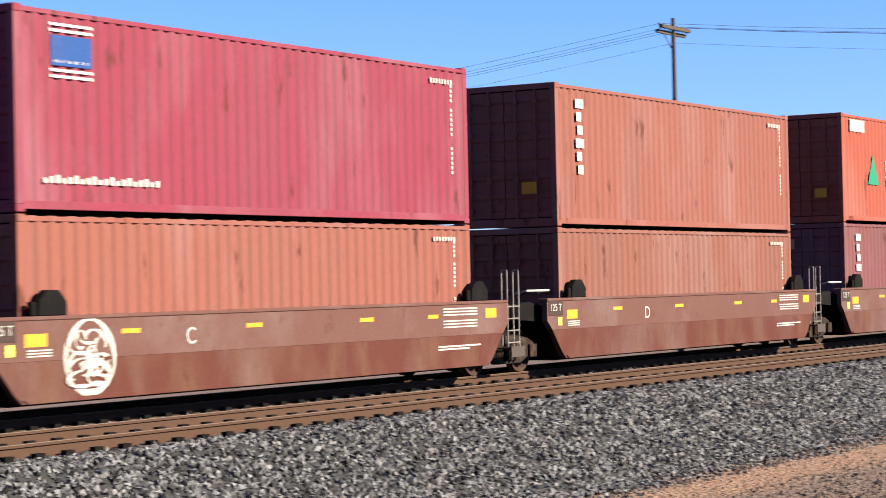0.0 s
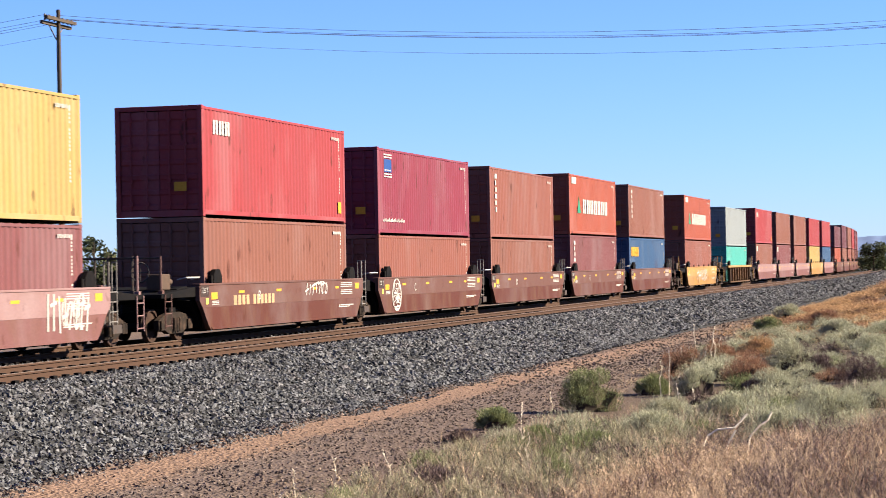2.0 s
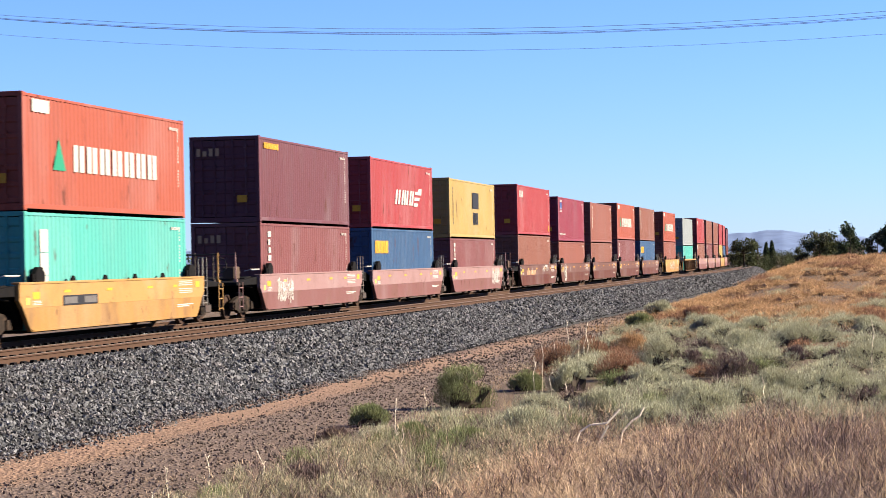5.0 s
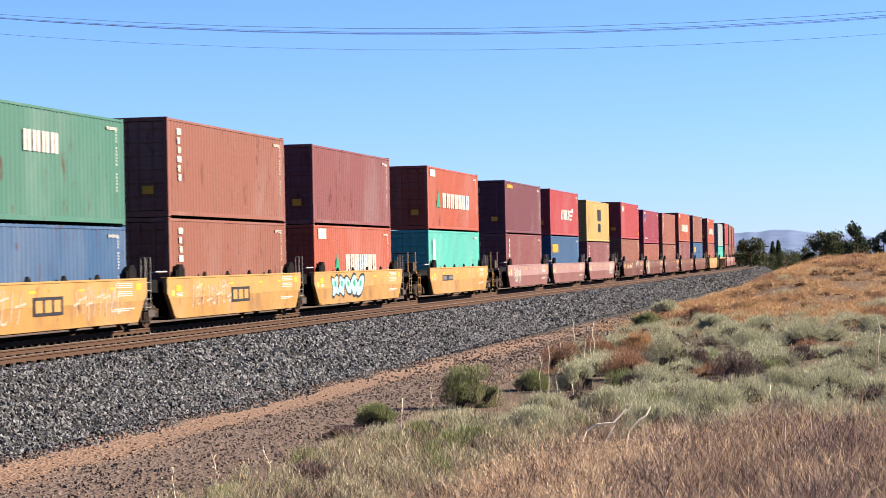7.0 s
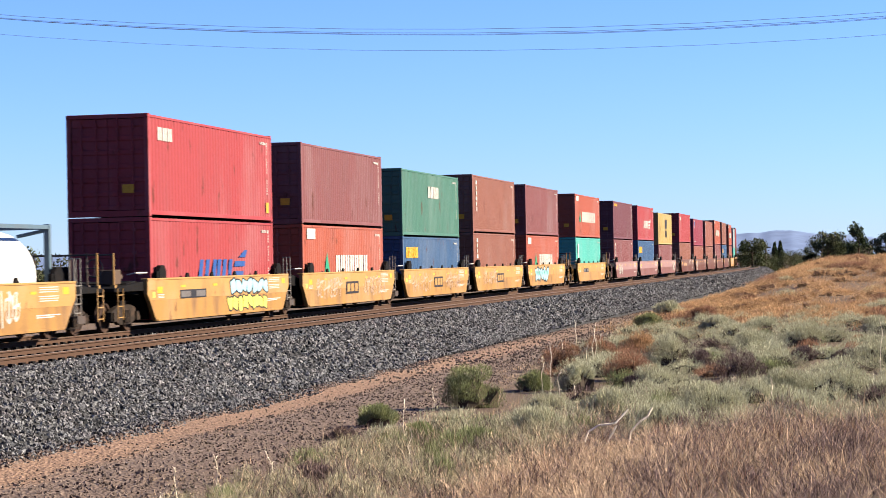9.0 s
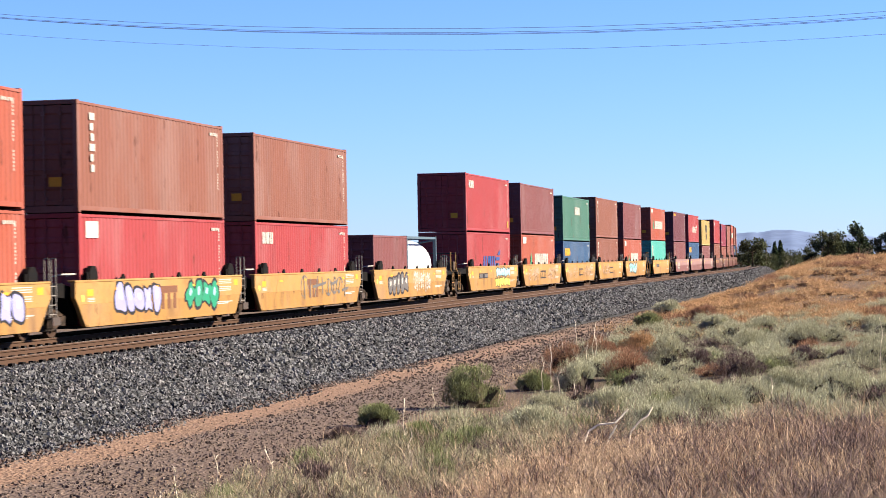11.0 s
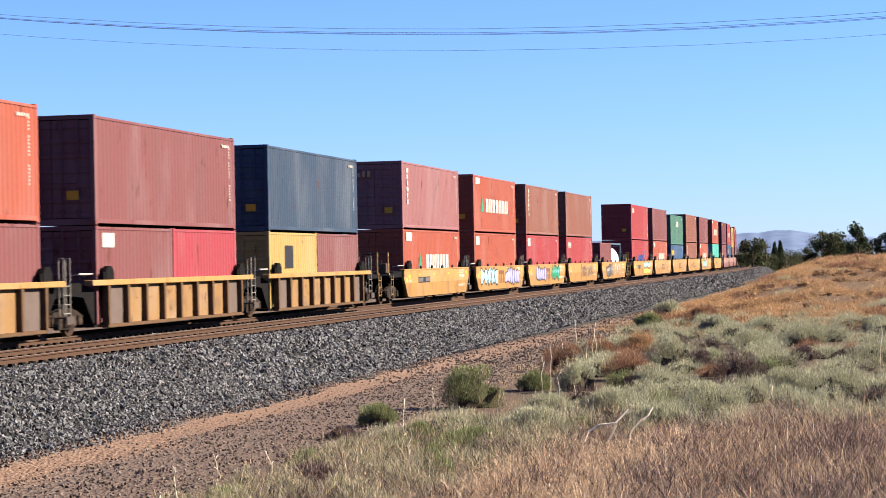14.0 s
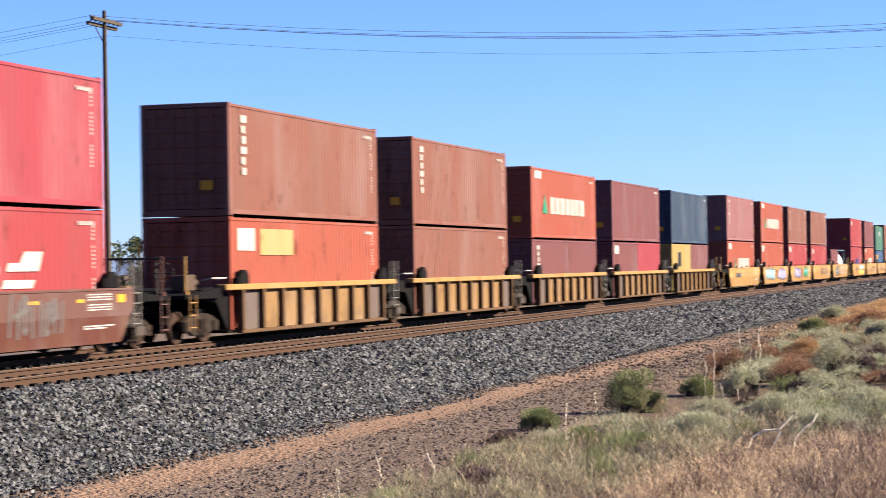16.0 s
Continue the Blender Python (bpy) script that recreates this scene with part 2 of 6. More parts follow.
def ground_material():
    m = bpy.data.materials.new("trackside_soil")
    m.use_nodes = True
    n, l = m.node_tree.nodes, m.node_tree.links
    b = n["Principled BSDF"]
    b.inputs["Roughness"].default_value = 0.95
    b.inputs["Specular IOR Level"].default_value = 0.1
    co = n.new("ShaderNodeTexCoord")
    sep = n.new("ShaderNodeSeparateXYZ")
    l.new(co.outputs["Object"], sep.inputs[0])
    wob = n.new("ShaderNodeTexNoise")
    wob.inputs["Scale"].default_value, wob.inputs["Detail"].default_value = 0.35, 5
    l.new(co.outputs["Object"], wob.inputs[0])
    ad = n.new("ShaderNodeMath")
    ad.operation = "MULTIPLY_ADD"
    ad.inputs[1].default_value = 1.6
    l.new(wob.outputs[0], ad.inputs[0])
    l.new(sep.outputs["Y"], ad.inputs[2])
    mr = n.new("ShaderNodeMapRange")
    mr.inputs["From Min"].default_value, mr.inputs["From Max"].default_value = 8.0, 16.0
    l.new(ad.outputs[0], mr.inputs[0])
    ramp = n.new("ShaderNodeValToRGB")
    e = ramp.color_ramp.elements
    e[0].position, e[0].color = 0.0, (0.074, 0.052, 0.034, 1)
    e[1].position, e[1].color = 1.0, (0.099, 0.070, 0.059, 1)
    for pos, c in ((0.24, (0.084, 0.059, 0.045)), (0.53, (0.099, 0.072, 0.057)), (0.60, (0.144, 0.092, 0.062)), (0.71, (0.164, 0.104, 0.070)), (0.79, (0.079, 0.054, 0.045))):
        x = e.new(pos)
        x.color = (*c, 1)
    l.new(mr.outputs[0], ramp.inputs[0])
    fine = n.new("ShaderNodeTexNoise")
    fine.inputs["Scale"].default_value, fine.inputs["Detail"].default_value = 9, 8
    l.new(co.outputs["Object"], fine.inputs[0])
    peb = n.new("ShaderNodeTexVoronoi")
    peb.inputs["Scale"].default_value = 16
    l.new(co.outputs["Object"], peb.inputs[0])
    v = n.new("ShaderNodeMapRange")
    v.inputs["From Min"].default_value, v.inputs["From Max"].default_value = 0.3, 0.7
    v.inputs["To Min"].default_value, v.inputs["To Max"].default_value = 0.65, 1.3
    l.new(fine.outputs[0], v.inputs[0])
    hs = n.new("ShaderNodeHueSaturation")
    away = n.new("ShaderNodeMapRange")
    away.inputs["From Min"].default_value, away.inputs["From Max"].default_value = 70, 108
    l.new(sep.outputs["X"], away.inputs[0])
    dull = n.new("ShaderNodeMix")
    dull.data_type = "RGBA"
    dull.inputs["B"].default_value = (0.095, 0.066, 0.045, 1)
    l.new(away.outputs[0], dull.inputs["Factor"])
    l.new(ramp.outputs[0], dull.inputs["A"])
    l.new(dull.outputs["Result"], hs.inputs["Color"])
    l.new(v.outputs[0], hs.inputs["Value"])
    l.new(hs.outputs[0], b.inputs["Base Color"])
    bp = n.new("ShaderNodeBump")
    bp.inputs["Strength"].default_value, bp.inputs["Distance"].default_value = 0.7, 0.05
    mix = n.new("ShaderNodeMath")
    mix.operation = "ADD"
    l.new(fine.outputs[0], mix.inputs[0])
    l.new(peb.outputs["Distance"], mix.inputs[1])
    l.new(mix.outputs[0], bp.inputs["Height"])
    l.new(bp.outputs[0], b.inputs["Normal"])
    return m


def build_ground():
    xs = np.concatenate([[-4500, -1500, -500, -200, -100], np.arange(-60, 10, 5), np.arange(10, 90, 0.8), np.arange(90, 240, 2.5), np.arange(240, 420, 12), [450, 520, 650, 900, 1400, 2500, 4700]])
    ys = np.concatenate([[-4500, -1500, -500, -200, -100, -60, -40, -28], np.arange(-20, 18, 0.6), np.arange(18, 60, 6), [70, 90, 130, 200, 350, 700, 1500, 3000, 4700]])
    vs = np.array([(x, y, land(x, y)) for x in xs for y in ys])
    ny = len(ys)
    i, j = np.meshgrid(np.arange(len(xs) - 1), np.arange(ny - 1), indexing="ij")
    a = (i * ny + j).ravel()
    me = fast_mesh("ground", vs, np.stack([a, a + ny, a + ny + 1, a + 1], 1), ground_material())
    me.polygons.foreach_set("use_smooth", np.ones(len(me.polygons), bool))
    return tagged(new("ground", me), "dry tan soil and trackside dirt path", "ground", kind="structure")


build_ground()

# ---- ballast, rails, ties ----
BALLAST = paint("grey_crushed_stone", (0.024, 0.0235, 0.023), 0.9, stain=(0.0149, 0.0149, 0.0149), amount=0.7, size=9, grain=22, bump=0.05)
STONE = paint("crushed_stone_pieces", (0.069, 0.069, 0.070), 0.85, stain=(0.079, 0.059, 0.054), amount=0.4, size=2, grain=40, bump=0.004, random_tone=0.95)
bm = bmesh.new()
drawn_along(bm, [(-8.05, -1.32), (-7.7, -1.12), (-6.9, -0.72), (-5.85, -0.13), (-4.2, -0.12), (-2.6, -0.14), (-1.9, -0.19), (0, -0.19), (1.9, -0.2), (4.1, -1.25), (4.4, -1.4)], -80, 520, 0.0, closed=False)
ballast = tagged(part("ballast_bed", bm, BALLAST), "grey crushed-stone ballast embankment under two tracks", "ballast", kind="structure")

rng = np.random.default_rng(7)


def scatter_stones(n, s0, s1, u0, u1, size, bias=1.0):
    """Angular stones on the ballast's surface between two offsets from the far track."""
    us = np.array([-8.6, -7.7, -6.9, -5.85, -4.2, -2.6, -1.9, 0, 1.9])
    zs = np.array([-1.22, -1.12, -0.72, -0.13, -0.12, -0.14, -0.19, -0.19, -0.2])
    s = s0 + (s1 - s0) * rng.random(n) ** bias
    u = rng.uniform(u0, u1, n)
    x, y = s, TRACK_Y + u + np.maximum(0, s - BEND_X) ** 2 / (2 * BEND_R)
    z = np.interp(u, us, zs)
    base = np.array([(1, 0, 0), (-1, 0, 0), (0, 1, 0), (0, -1, 0), (0, 0, 1), (0, 0, -1)], float)
    tri = np.array([(0, 2, 4), (2, 1, 4), (1, 3, 4), (3, 0, 4), (2, 0, 5), (1, 2, 5), (3, 1, 5), (0, 3, 5)])
    sc = size * rng.uniform(0.55, 1.25, (n, 1, 1)) * rng.uniform(0.6, 1.2, (n, 1, 3))
    v = base[None] * sc + rng.normal(0, 0.28, (n, 6, 3)) * size
    q = rng.normal(size=(n, 4))
    q /= np.linalg.norm(q, axis=1, keepdims=True)
    w, a, b, c = q.T
    rm = np.stack([np.stack([1 - 2 * (b * b + c * c), 2 * (a * b - w * c), 2 * (a * c + w * b)], -1),
                   np.stack([2 * (a * b + w * c), 1 - 2 * (a * a + c * c), 2 * (b * c - w * a)], -1),
                   np.stack([2 * (a * c - w * b), 2 * (b * c + w * a), 1 - 2 * (a * a + b * b)], -1)], 1)
    v = np.einsum("nij,nkj->nki", rm, v) + np.stack([x, y, z + size * 0.25], 1)[:, None]
    f = (np.arange(n)[:, None, None] * 6 + tri[None]).reshape(-1, 3)
    return v.reshape(-1, 3), f


def joined(chunks):
    vs, fs, k = [], [], 0
    for v, f in chunks:
        vs.append(v)
        fs.append(f + k)
        k += len(v)
    return np.concatenate(vs), np.concatenate(fs)


vs, fs = joined([scatter_stones(30000, 14, 46, -8.0, -5.0, 0.042), scatter_stones(22000, 46, 85, -8.0, -5.0, 0.055),
                 scatter_stones(14000, 85, 170, -7.9, -5.0, 0.07), scatter_stones(7000, 165, 330, -7.9, -5.0, 0.10), scatter_stones(3500, 14, 60, -8.7, -7.8, 0.035),
                 scatter_stones(6500, 14, 80, -5.0, -0.9, 0.045)])
TOE_STONE = paint("brown_stone_pieces", (0.094, 0.072, 0.059), 0.9, amount=0.4, size=2, grain=40, bump=0.004, random_tone=0.6)
tagged(new("ballast_stones", fast_mesh("ballast_stones", vs, fs, STONE)), "loose angular grey crushed ballast stones", "gravel", kind="stuff")

def path_gravel(n, x0, x1, y0, y1, size):
    v, f = scatter_stones(n, x0, x1, y0 - TRACK_Y, y1 - TRACK_Y, size)
    c = v.reshape(-1, 6, 3)
    m = c.mean(axis=1)
    for k in range(n):
        c[k, :, 2] += land(m[k, 0], m[k, 1]) + size * 0.2 - m[k, 2]
    return c.reshape(-1, 3), f


vs, fs = joined([path_gravel(7000, 18, 62, 8.8, 11.9, 0.028), path_gravel(2500, 18, 62, 12.9, 14.0, 0.035), path_gravel(3000, 60, 120, 9.2, 11.7, 0.05), path_gravel(1600, 50, 120, 11.7, 13.9, 0.045), path_gravel(700, 18, 60, 11.5, 13.2, 0.022)])
tagged(new("path_gravel", fast_mesh("path_gravel", vs, fs, TOE_STONE)), "scattered brown gravel beside the dirt path", "gravel", kind="stuff")

RAIL = [(-0.075, -0.185), (0.075, -0.185), (0.075, -0.172), (0.012, -0.15), (0.01, -0.045), (0.036, -0.035), (0.036, -0.004), (-0.036, -0.004), (-0.036, -0.035), (-0.01, -0.045), (-0.012, -0.15), (-0.075, -0.172)]
CAP = [(-0.034, -0.004), (0.034, -0.004), (0.030, 0.001), (-0.030, 0.001)]


def build_track(name, off, up, label, n_ties, s_from):
    tr = new(name)
    for u in (-0.75, 0.75):
        bm = bmesh.new()
        drawn_along(bm, [(a, z + up) for a, z in RAIL], -80, 520, off + u)
        part("rail", bm, STEEL_RUST, tr, "rusty brown steel rail")
        bm = bmesh.new()
        drawn_along(bm, [(a, z + up) for a, z in CAP], -80, 520, off + u)
        part("rail_head", bm, STEEL_HEAD, tr, "worn shiny rail head")
    bm = bmesh.new()
    box(bm, -0.115, 0.115, -1.3, 1.3, -0.17, -0.012)
    tie = mesh_of("tie", bm, WOOD_TIE, 0.012)
    bm = bmesh.new()
    for side in (-1, 1):
        box(bm, -0.1, 0.1, side * 0.17 - 0.03, side * 0.17 + 0.03, 0.0, 0.02)
        box(bm, -0.075, 0.075, side * 0.125 - 0.05, side * 0.125 + 0.04, 0.0, 0.075)
        rod(bm, (-0.07, side * 0.15, 0.06), (0.07, side * 0.1, 0.06), 0.018, 5)
    clip = mesh_of("rail_clip", bm, BLACK_IRON)
    zt = up - 0.185
    for k in range(n_ties):
        s = s_from + k * 0.5
        x, y, a = on_track(s, off)
        m = Matrix.Translation((x, y, zt)) @ Matrix.Rotation(a + rng.normal(0, 0.006), 4, "Z")
        shared("tie", tie, tr, at=m)
    for u in (-0.75, 0.75):
        for k in range(min(n_ties, 140)):
            x, y, a = on_track(s_from + k * 0.5, off + u)
            shared("rail_clip", clip, tr, at=Matrix.Translation((x, y, zt)) @ Matrix.Rotation(a, 4, "Z"))
    return tagged(tr, label, "railway track", kind="structure")


build_track("track_near", NEAR_OFF, NEAR_UP, "railway track with rusty rails, clips and timber ties", 280, 12.0)
build_track("track_far", 0.0, 0.0, "railway track carrying the container train", 200, 12.0)

# ---- the train: containers ----
LONG, SHORT, WIDE = 12.192, 6.058, 2.438
TALL, LOW = 2.896, 2.591
KEYED = []
SPEED, GAIN = 22.783, 0.0144


def corrugated(length, z0, z1, depth=0.032, pitch=0.278):
    """Rows of x and depth for a pressed steel wall."""
    xs, n = [], max(1, int(round(length / pitch)))
    p = length / n
    for k in range(n):
        a = -length / 2 + k * p
        xs += [(a, 0), (a + p * 0.26, 0), (a + p * 0.5, depth), (a + p * 0.76, depth)]
    xs.append((length / 2, 0))
    return xs


def wall_mesh(name, length, z0, z1):
    prof = corrugated(length, z0, z1)
    vs = np.array([(x, d, z) for x, d in prof for z in (z0, z1)])
    a = np.arange(len(prof) - 1) * 2
    me = fast_mesh(name, vs, np.stack([a, a + 2, a + 3, a + 1], 1), MATS["container_red"])
    return me


BOX_MESHES = {}


def box_meshes(length, high):
    key = (length, high)
    if key in BOX_MESHES:
        return BOX_MESHES[key]
    h, w = length / 2, WIDE / 2
    out = {"side": wall_mesh("side_wall", length - 0.3, 0.15, high - 0.09), "end": wall_mesh("end_wall", WIDE - 0.26, 0.16, high - 0.1)}
    for key2, dims, bev in (("post", (-0.075, 0.075, -0.065, 0.065, 0.115, high - 0.115), 0.008),
                            ("bottom", (-h + 0.15, h - 0.15, -0.03, 0.03, 0.045, 0.165), 0.006),
                            ("top", (-h + 0.15, h - 0.15, -0.03, 0.03, high - 0.1, high - 0.03), 0.006),
                            ("sill", (-0.04, 0.04, -w + 0.13, w - 0.13, 0.0, 0.17), 0.006),
                            ("header", (-0.04, 0.04, -w + 0.13, w - 0.13, high - 0.12, high - 0.002), 0.006)):
        bm = bmesh.new()
        box(bm, *dims)
        out[key2] = mesh_of(key2, bm, MATS["container_red"], bev)
    bm = bmesh.new()
    prof = [(-h + 0.06, high - 0.04)]
    for k in range(int((length - 0.5) / 0.42)):
        x = -h + 0.25 + k * 0.42
        prof += [(x, high - 0.04), (x + 0.04, high - 0.016), (x + 0.2, high - 0.016), (x + 0.24, high - 0.04)]
    prof += [(h - 0.06, high - 0.04), (h - 0.06, high - 0.06), (-h + 0.06, high - 0.06)]
    prism(bm, prof, -w + 0.06, w - 0.06)
    out["roof"] = mesh_of("roof", bm, MATS["container_red"])
    bm = bmesh.new()
    box(bm, -h + 0.1, h - 0.1, -w + 0.06, w - 0.06, 0.08, 0.14)
    out["floor"] = mesh_of("underframe", bm, BLACK_IRON)
    bm = bmesh.new()
    box(bm, -0.089, 0.089, -0.081, 0.081, 0, 0.118)
    out["casting"] = mesh_of("corner_casting", bm, MATS["container_red"], 0.012)
    bm = bmesh.new()
    prof = [(0.02, high - 0.14), (0.02, 0.19), (-0.02, 0.19)]
    for k in range(6):
        z = 0.3 + k * (high - 0.55) / 6
        prof += [(-0.02, z), (0.004, z + 0.04), (0.004, z + 0.26), (-0.02, z + 0.3)]
    prism(bm, prof + [(-0.02, high - 0.14)], -0.53, 0.53)
    out["door"] = mesh_of("door", bm, MATS["container_red"])
    bm = bmesh.new()
    rod(bm, (0, 0, 0.15), (0, 0, high - 0.1), 0.022, 6)
    for z in (0.35, 0.95, 1.9, high - 0.35):
        box(bm, -0.035, 0.035, -0.05, 0.05, z - 0.05, z + 0.05)
    rod(bm, (-0.03, 0, 1.1), (-0.03, 0.4, 1.1), 0.014, 5)
    out["bar"] = mesh_of("locking_bar", bm, GREY_IRON)
    BOX_MESHES[key] = out
    return out


def placard_mesh():
    if "placard" not in BOX_MESHES:
        bm = bmesh.new()
        box(bm, -0.006, 0, -0.17, 0.17, -0.12, 0.12)
        BOX_MESHES["placard"] = mesh_of("end_placard", bm, YELLOW_MARK)
    return BOX_MESHES["placard"]


def blocks(cols, v0, v1):
    """Plain upright bars side by side, two to each place of a painted mark."""
    out = []
    for a, b in cols:
        w = b - a
        out += [(a, a + w * 0.42, v0, v1), (a + w * 0.56, b, v0, v1)]
    return out


def row(u0, u1, n, gap=0.28):
    p = (u1 - u0) / n
    return [(u0 + k * p, u0 + (k + 1 - gap) * p) for k in range(n)]


def marks(name, rects, ob, material, high, label, tris=(), y=None):
    """Painted shapes on the wall that faces the path, u from the rear end, v as a share of the height; small writing stays in one piece."""
    y = -WIDE / 2 - 0.002 if y is None else y
    ln = ob["length"]
    shapes = [[(a, c), (b, c), (b, d), (a, d)] for a, b, c, d in rects] + list(tris)
    small = name in ("code_column", "web_line", "code_lines")
    for bunch in [shapes] if small else [[q] for q in shapes]:
        bm = bmesh.new()
        for t in bunch:
            prism(bm, [(a - ln / 2, c * high) for a, c in t], y - 0.004, y)
        p = part(name, bm, material, ob, label)
        if small:
            tagged(p, kind="stuff")


def column(u, w, v0, v1, n, gap=0.35):
    p = (v1 - v0) / n
    return [(u, u + w, v1 - (k + 1 - gap) * p, v1 - k * p) for k in range(n)]


DESIGNS = {
    "wordmark": lambda o, h: [marks("company_mark", blocks(row(3.3, 9.9, 7, 0.22), 0.36, 0.6), o, WHITE, h, "white company mark"),
                              marks("tree_emblem", [], o, GREEN_MARK, h, "green triangular emblem", [[(1.9, 0.36), (2.75, 0.36), (2.3, 0.64)]]),
                              marks("owner_label", [(0.6, 1.7, 0.84, 0.95)], o, WHITE, h, "white owner label")],
    "slant": lambda o, h: [marks("company_mark", [], o, WHITE, h, "white slanted company mark",
                                 [[(a, 0.36), (a + 0.32, 0.36), (a + 0.62, 0.58), (a + 0.3, 0.58)] for a in (4.4, 4.95, 5.6, 6.05, 6.5, 7.15, 7.6)]
                                 + [[(8.1, 0.35), (8.9, 0.35), (9.0, 0.40), (8.2, 0.40)], [(8.25, 0.44), (9.3, 0.44), (9.4, 0.49), (8.35, 0.49)], [(8.4, 0.53), (9.7, 0.53), (9.85, 0.63), (9.2, 0.63), (9.0, 0.58), (8.5, 0.58)]])],
    "initials": lambda o, h: [marks("company_mark", blocks(row(0.8, 2.1, 3, 0.2), 0.75, 0.88), o, WHITE, h, "white company mark"),
                              marks("placard", [(11.45, 11.75, 0.1, 0.22)], o, YELLOW_MARK, h, "yellow placard")],
    "two_rows": lambda o, h: [marks("company_mark", blocks(row(5.9, 7.6, 1, 0.0), 0.52, 0.8) + [(6.62, 6.88, 0.52, 0.8)] + blocks(row(6.0, 7.5, 2, 0.15), 0.24, 0.45), o, INK, h, "black company mark"),
                              marks("code_column", column(0.75, 0.16, 0.2, 0.85, 10), o, INK, h, "small black code")],
    "upright": lambda o, h: [marks("company_mark", [(a + 0.04 * (k % 3), b - 0.05 * (k * 2 % 3), c, d) for k, (a, b, c, d) in enumerate(column(0.85, 0.36, 0.34, 0.9, 6, 0.3))], o, WHITE, h, "white upright company mark")],
    "short_name": lambda o, h: [marks("company_mark", blocks(row(0.6, 3.0, 5, 0.18), 0.64, 0.82), o, YELLOW_MARK, h, "yellow company mark")],
    "waves": lambda o, h: [marks("emblem_field", [(0.75, 1.62, 0.72, 0.87)], o, BLUE_MARK, h, "blue emblem"),
                           *[marks("emblem_wave", [q], o, WHITE, h, "white wave bar") for q in [(0.72, 1.65, 0.885, 0.9), (0.72, 1.65, 0.915, 0.93), (0.72, 1.65, 0.66, 0.675), (0.72, 1.65, 0.69, 0.705), (0.8, 1.57, 0.735, 0.75)]],
                           marks("web_line", [(0.55 + 0.13 * k, 0.64 + 0.13 * k, 0.145, 0.17 + 0.008 * (k % 3)) for k in range(20)], o, WHITE, h, "small white line of writing")],
    "yellow_corner": lambda o, h: [marks("company_mark", blocks(row(0.6, 2.4, 6, 0.2), 0.86, 0.93), o, YELLOW_MARK, h, "small yellow company mark")],
    "white_column": lambda o, h: [marks("company_mark", column(0.95, 0.5, 0.05, 0.85, 4, 0.03), o, WHITE, h, "white upright company mark")],
    "top_mark": lambda o, h: [marks("company_mark", blocks(row(5.3, 7.6, 4, 0.2), 0.6, 0.78), o, WHITE, h, "white company mark")],
    "blue_slant": lambda o, h: [marks("company_mark", [], o, BLUE_MARK, h, "blue slanted company mark",
                                      [[(a, 0.38), (a + 0.35, 0.38), (a + 0.55, 0.58), (a + 0.2, 0.58)] for a in (4.2, 4.8, 5.5, 5.95, 6.5, 7.1)] + [[(7.6, 0.40), (8.7, 0.40), (8.8, 0.45), (7.7, 0.45)], [(7.8, 0.50), (8.9, 0.50), (9.0, 0.56), (7.9, 0.56)], [(8.3, 0.60), (9.0, 0.60), (9.2, 0.68), (8.9, 0.68)]])],
    "low_wordmark": lambda o, h: [marks("company_mark", blocks(row(4.6, 9.6, 7, 0.2), 0.36, 0.62), o, WHITE, h, "white company mark"),
                                  marks("tree_emblem", [], o, GREEN_MARK, h, "green triangular emblem", [[(2.9, 0.36), (3.75, 0.36), (3.3, 0.66)]]),
                                  marks("owner_label", [(0.6, 1.7, 0.82, 0.95)], o, WHITE, h, "white owner label")],
    "label": lambda o, h: [marks("owner_label", [(0.45, 1.35, 0.78, 0.93)], o, WHITE, h, "white owner label")],
    "small_two_rows": lambda o, h: [marks("company_mark", blocks(row(1.9, 2.9, 1, 0.0), 0.52, 0.82) + [(2.33, 2.47, 0.52, 0.82)], o, INK, h, "black company mark")],
    "patch": lambda o, h: [marks("owner_label", [(0.5, 1.7, 0.7, 0.9)], o, WHITE, h, "white owner label"), marks("repair_patch", [(2.1, 4.6, 0.66, 0.9)], o, MATS["container_yellow"], h, "tan repair patch")],
    "big_slant": lambda o, h: [marks("company_mark", [], o, WHITE, h, "white slanted company mark",
                                     [[(a, 0.33), (a + 0.4, 0.33), (a + 0.7, 0.58), (a + 0.3, 0.58)] for a in (3.4, 4.0, 4.7, 5.3, 6.0, 6.6)] + [[(7.2, 0.3), (8.6, 0.3), (8.7, 0.36), (7.3, 0.36)], [(7.4, 0.42), (8.7, 0.42), (8.85, 0.48), (7.5, 0.48)], [(7.6, 0.54), (9.0, 0.54), (9.2, 0.68), (8.4, 0.68), (8.2, 0.6), (7.7, 0.6)]]),
                               marks("placard", [(11.2, 11.7, 0.12, 0.26)], o, YELLOW_MARK, h, "yellow placard")],
    "plain": lambda o, h: [],
}


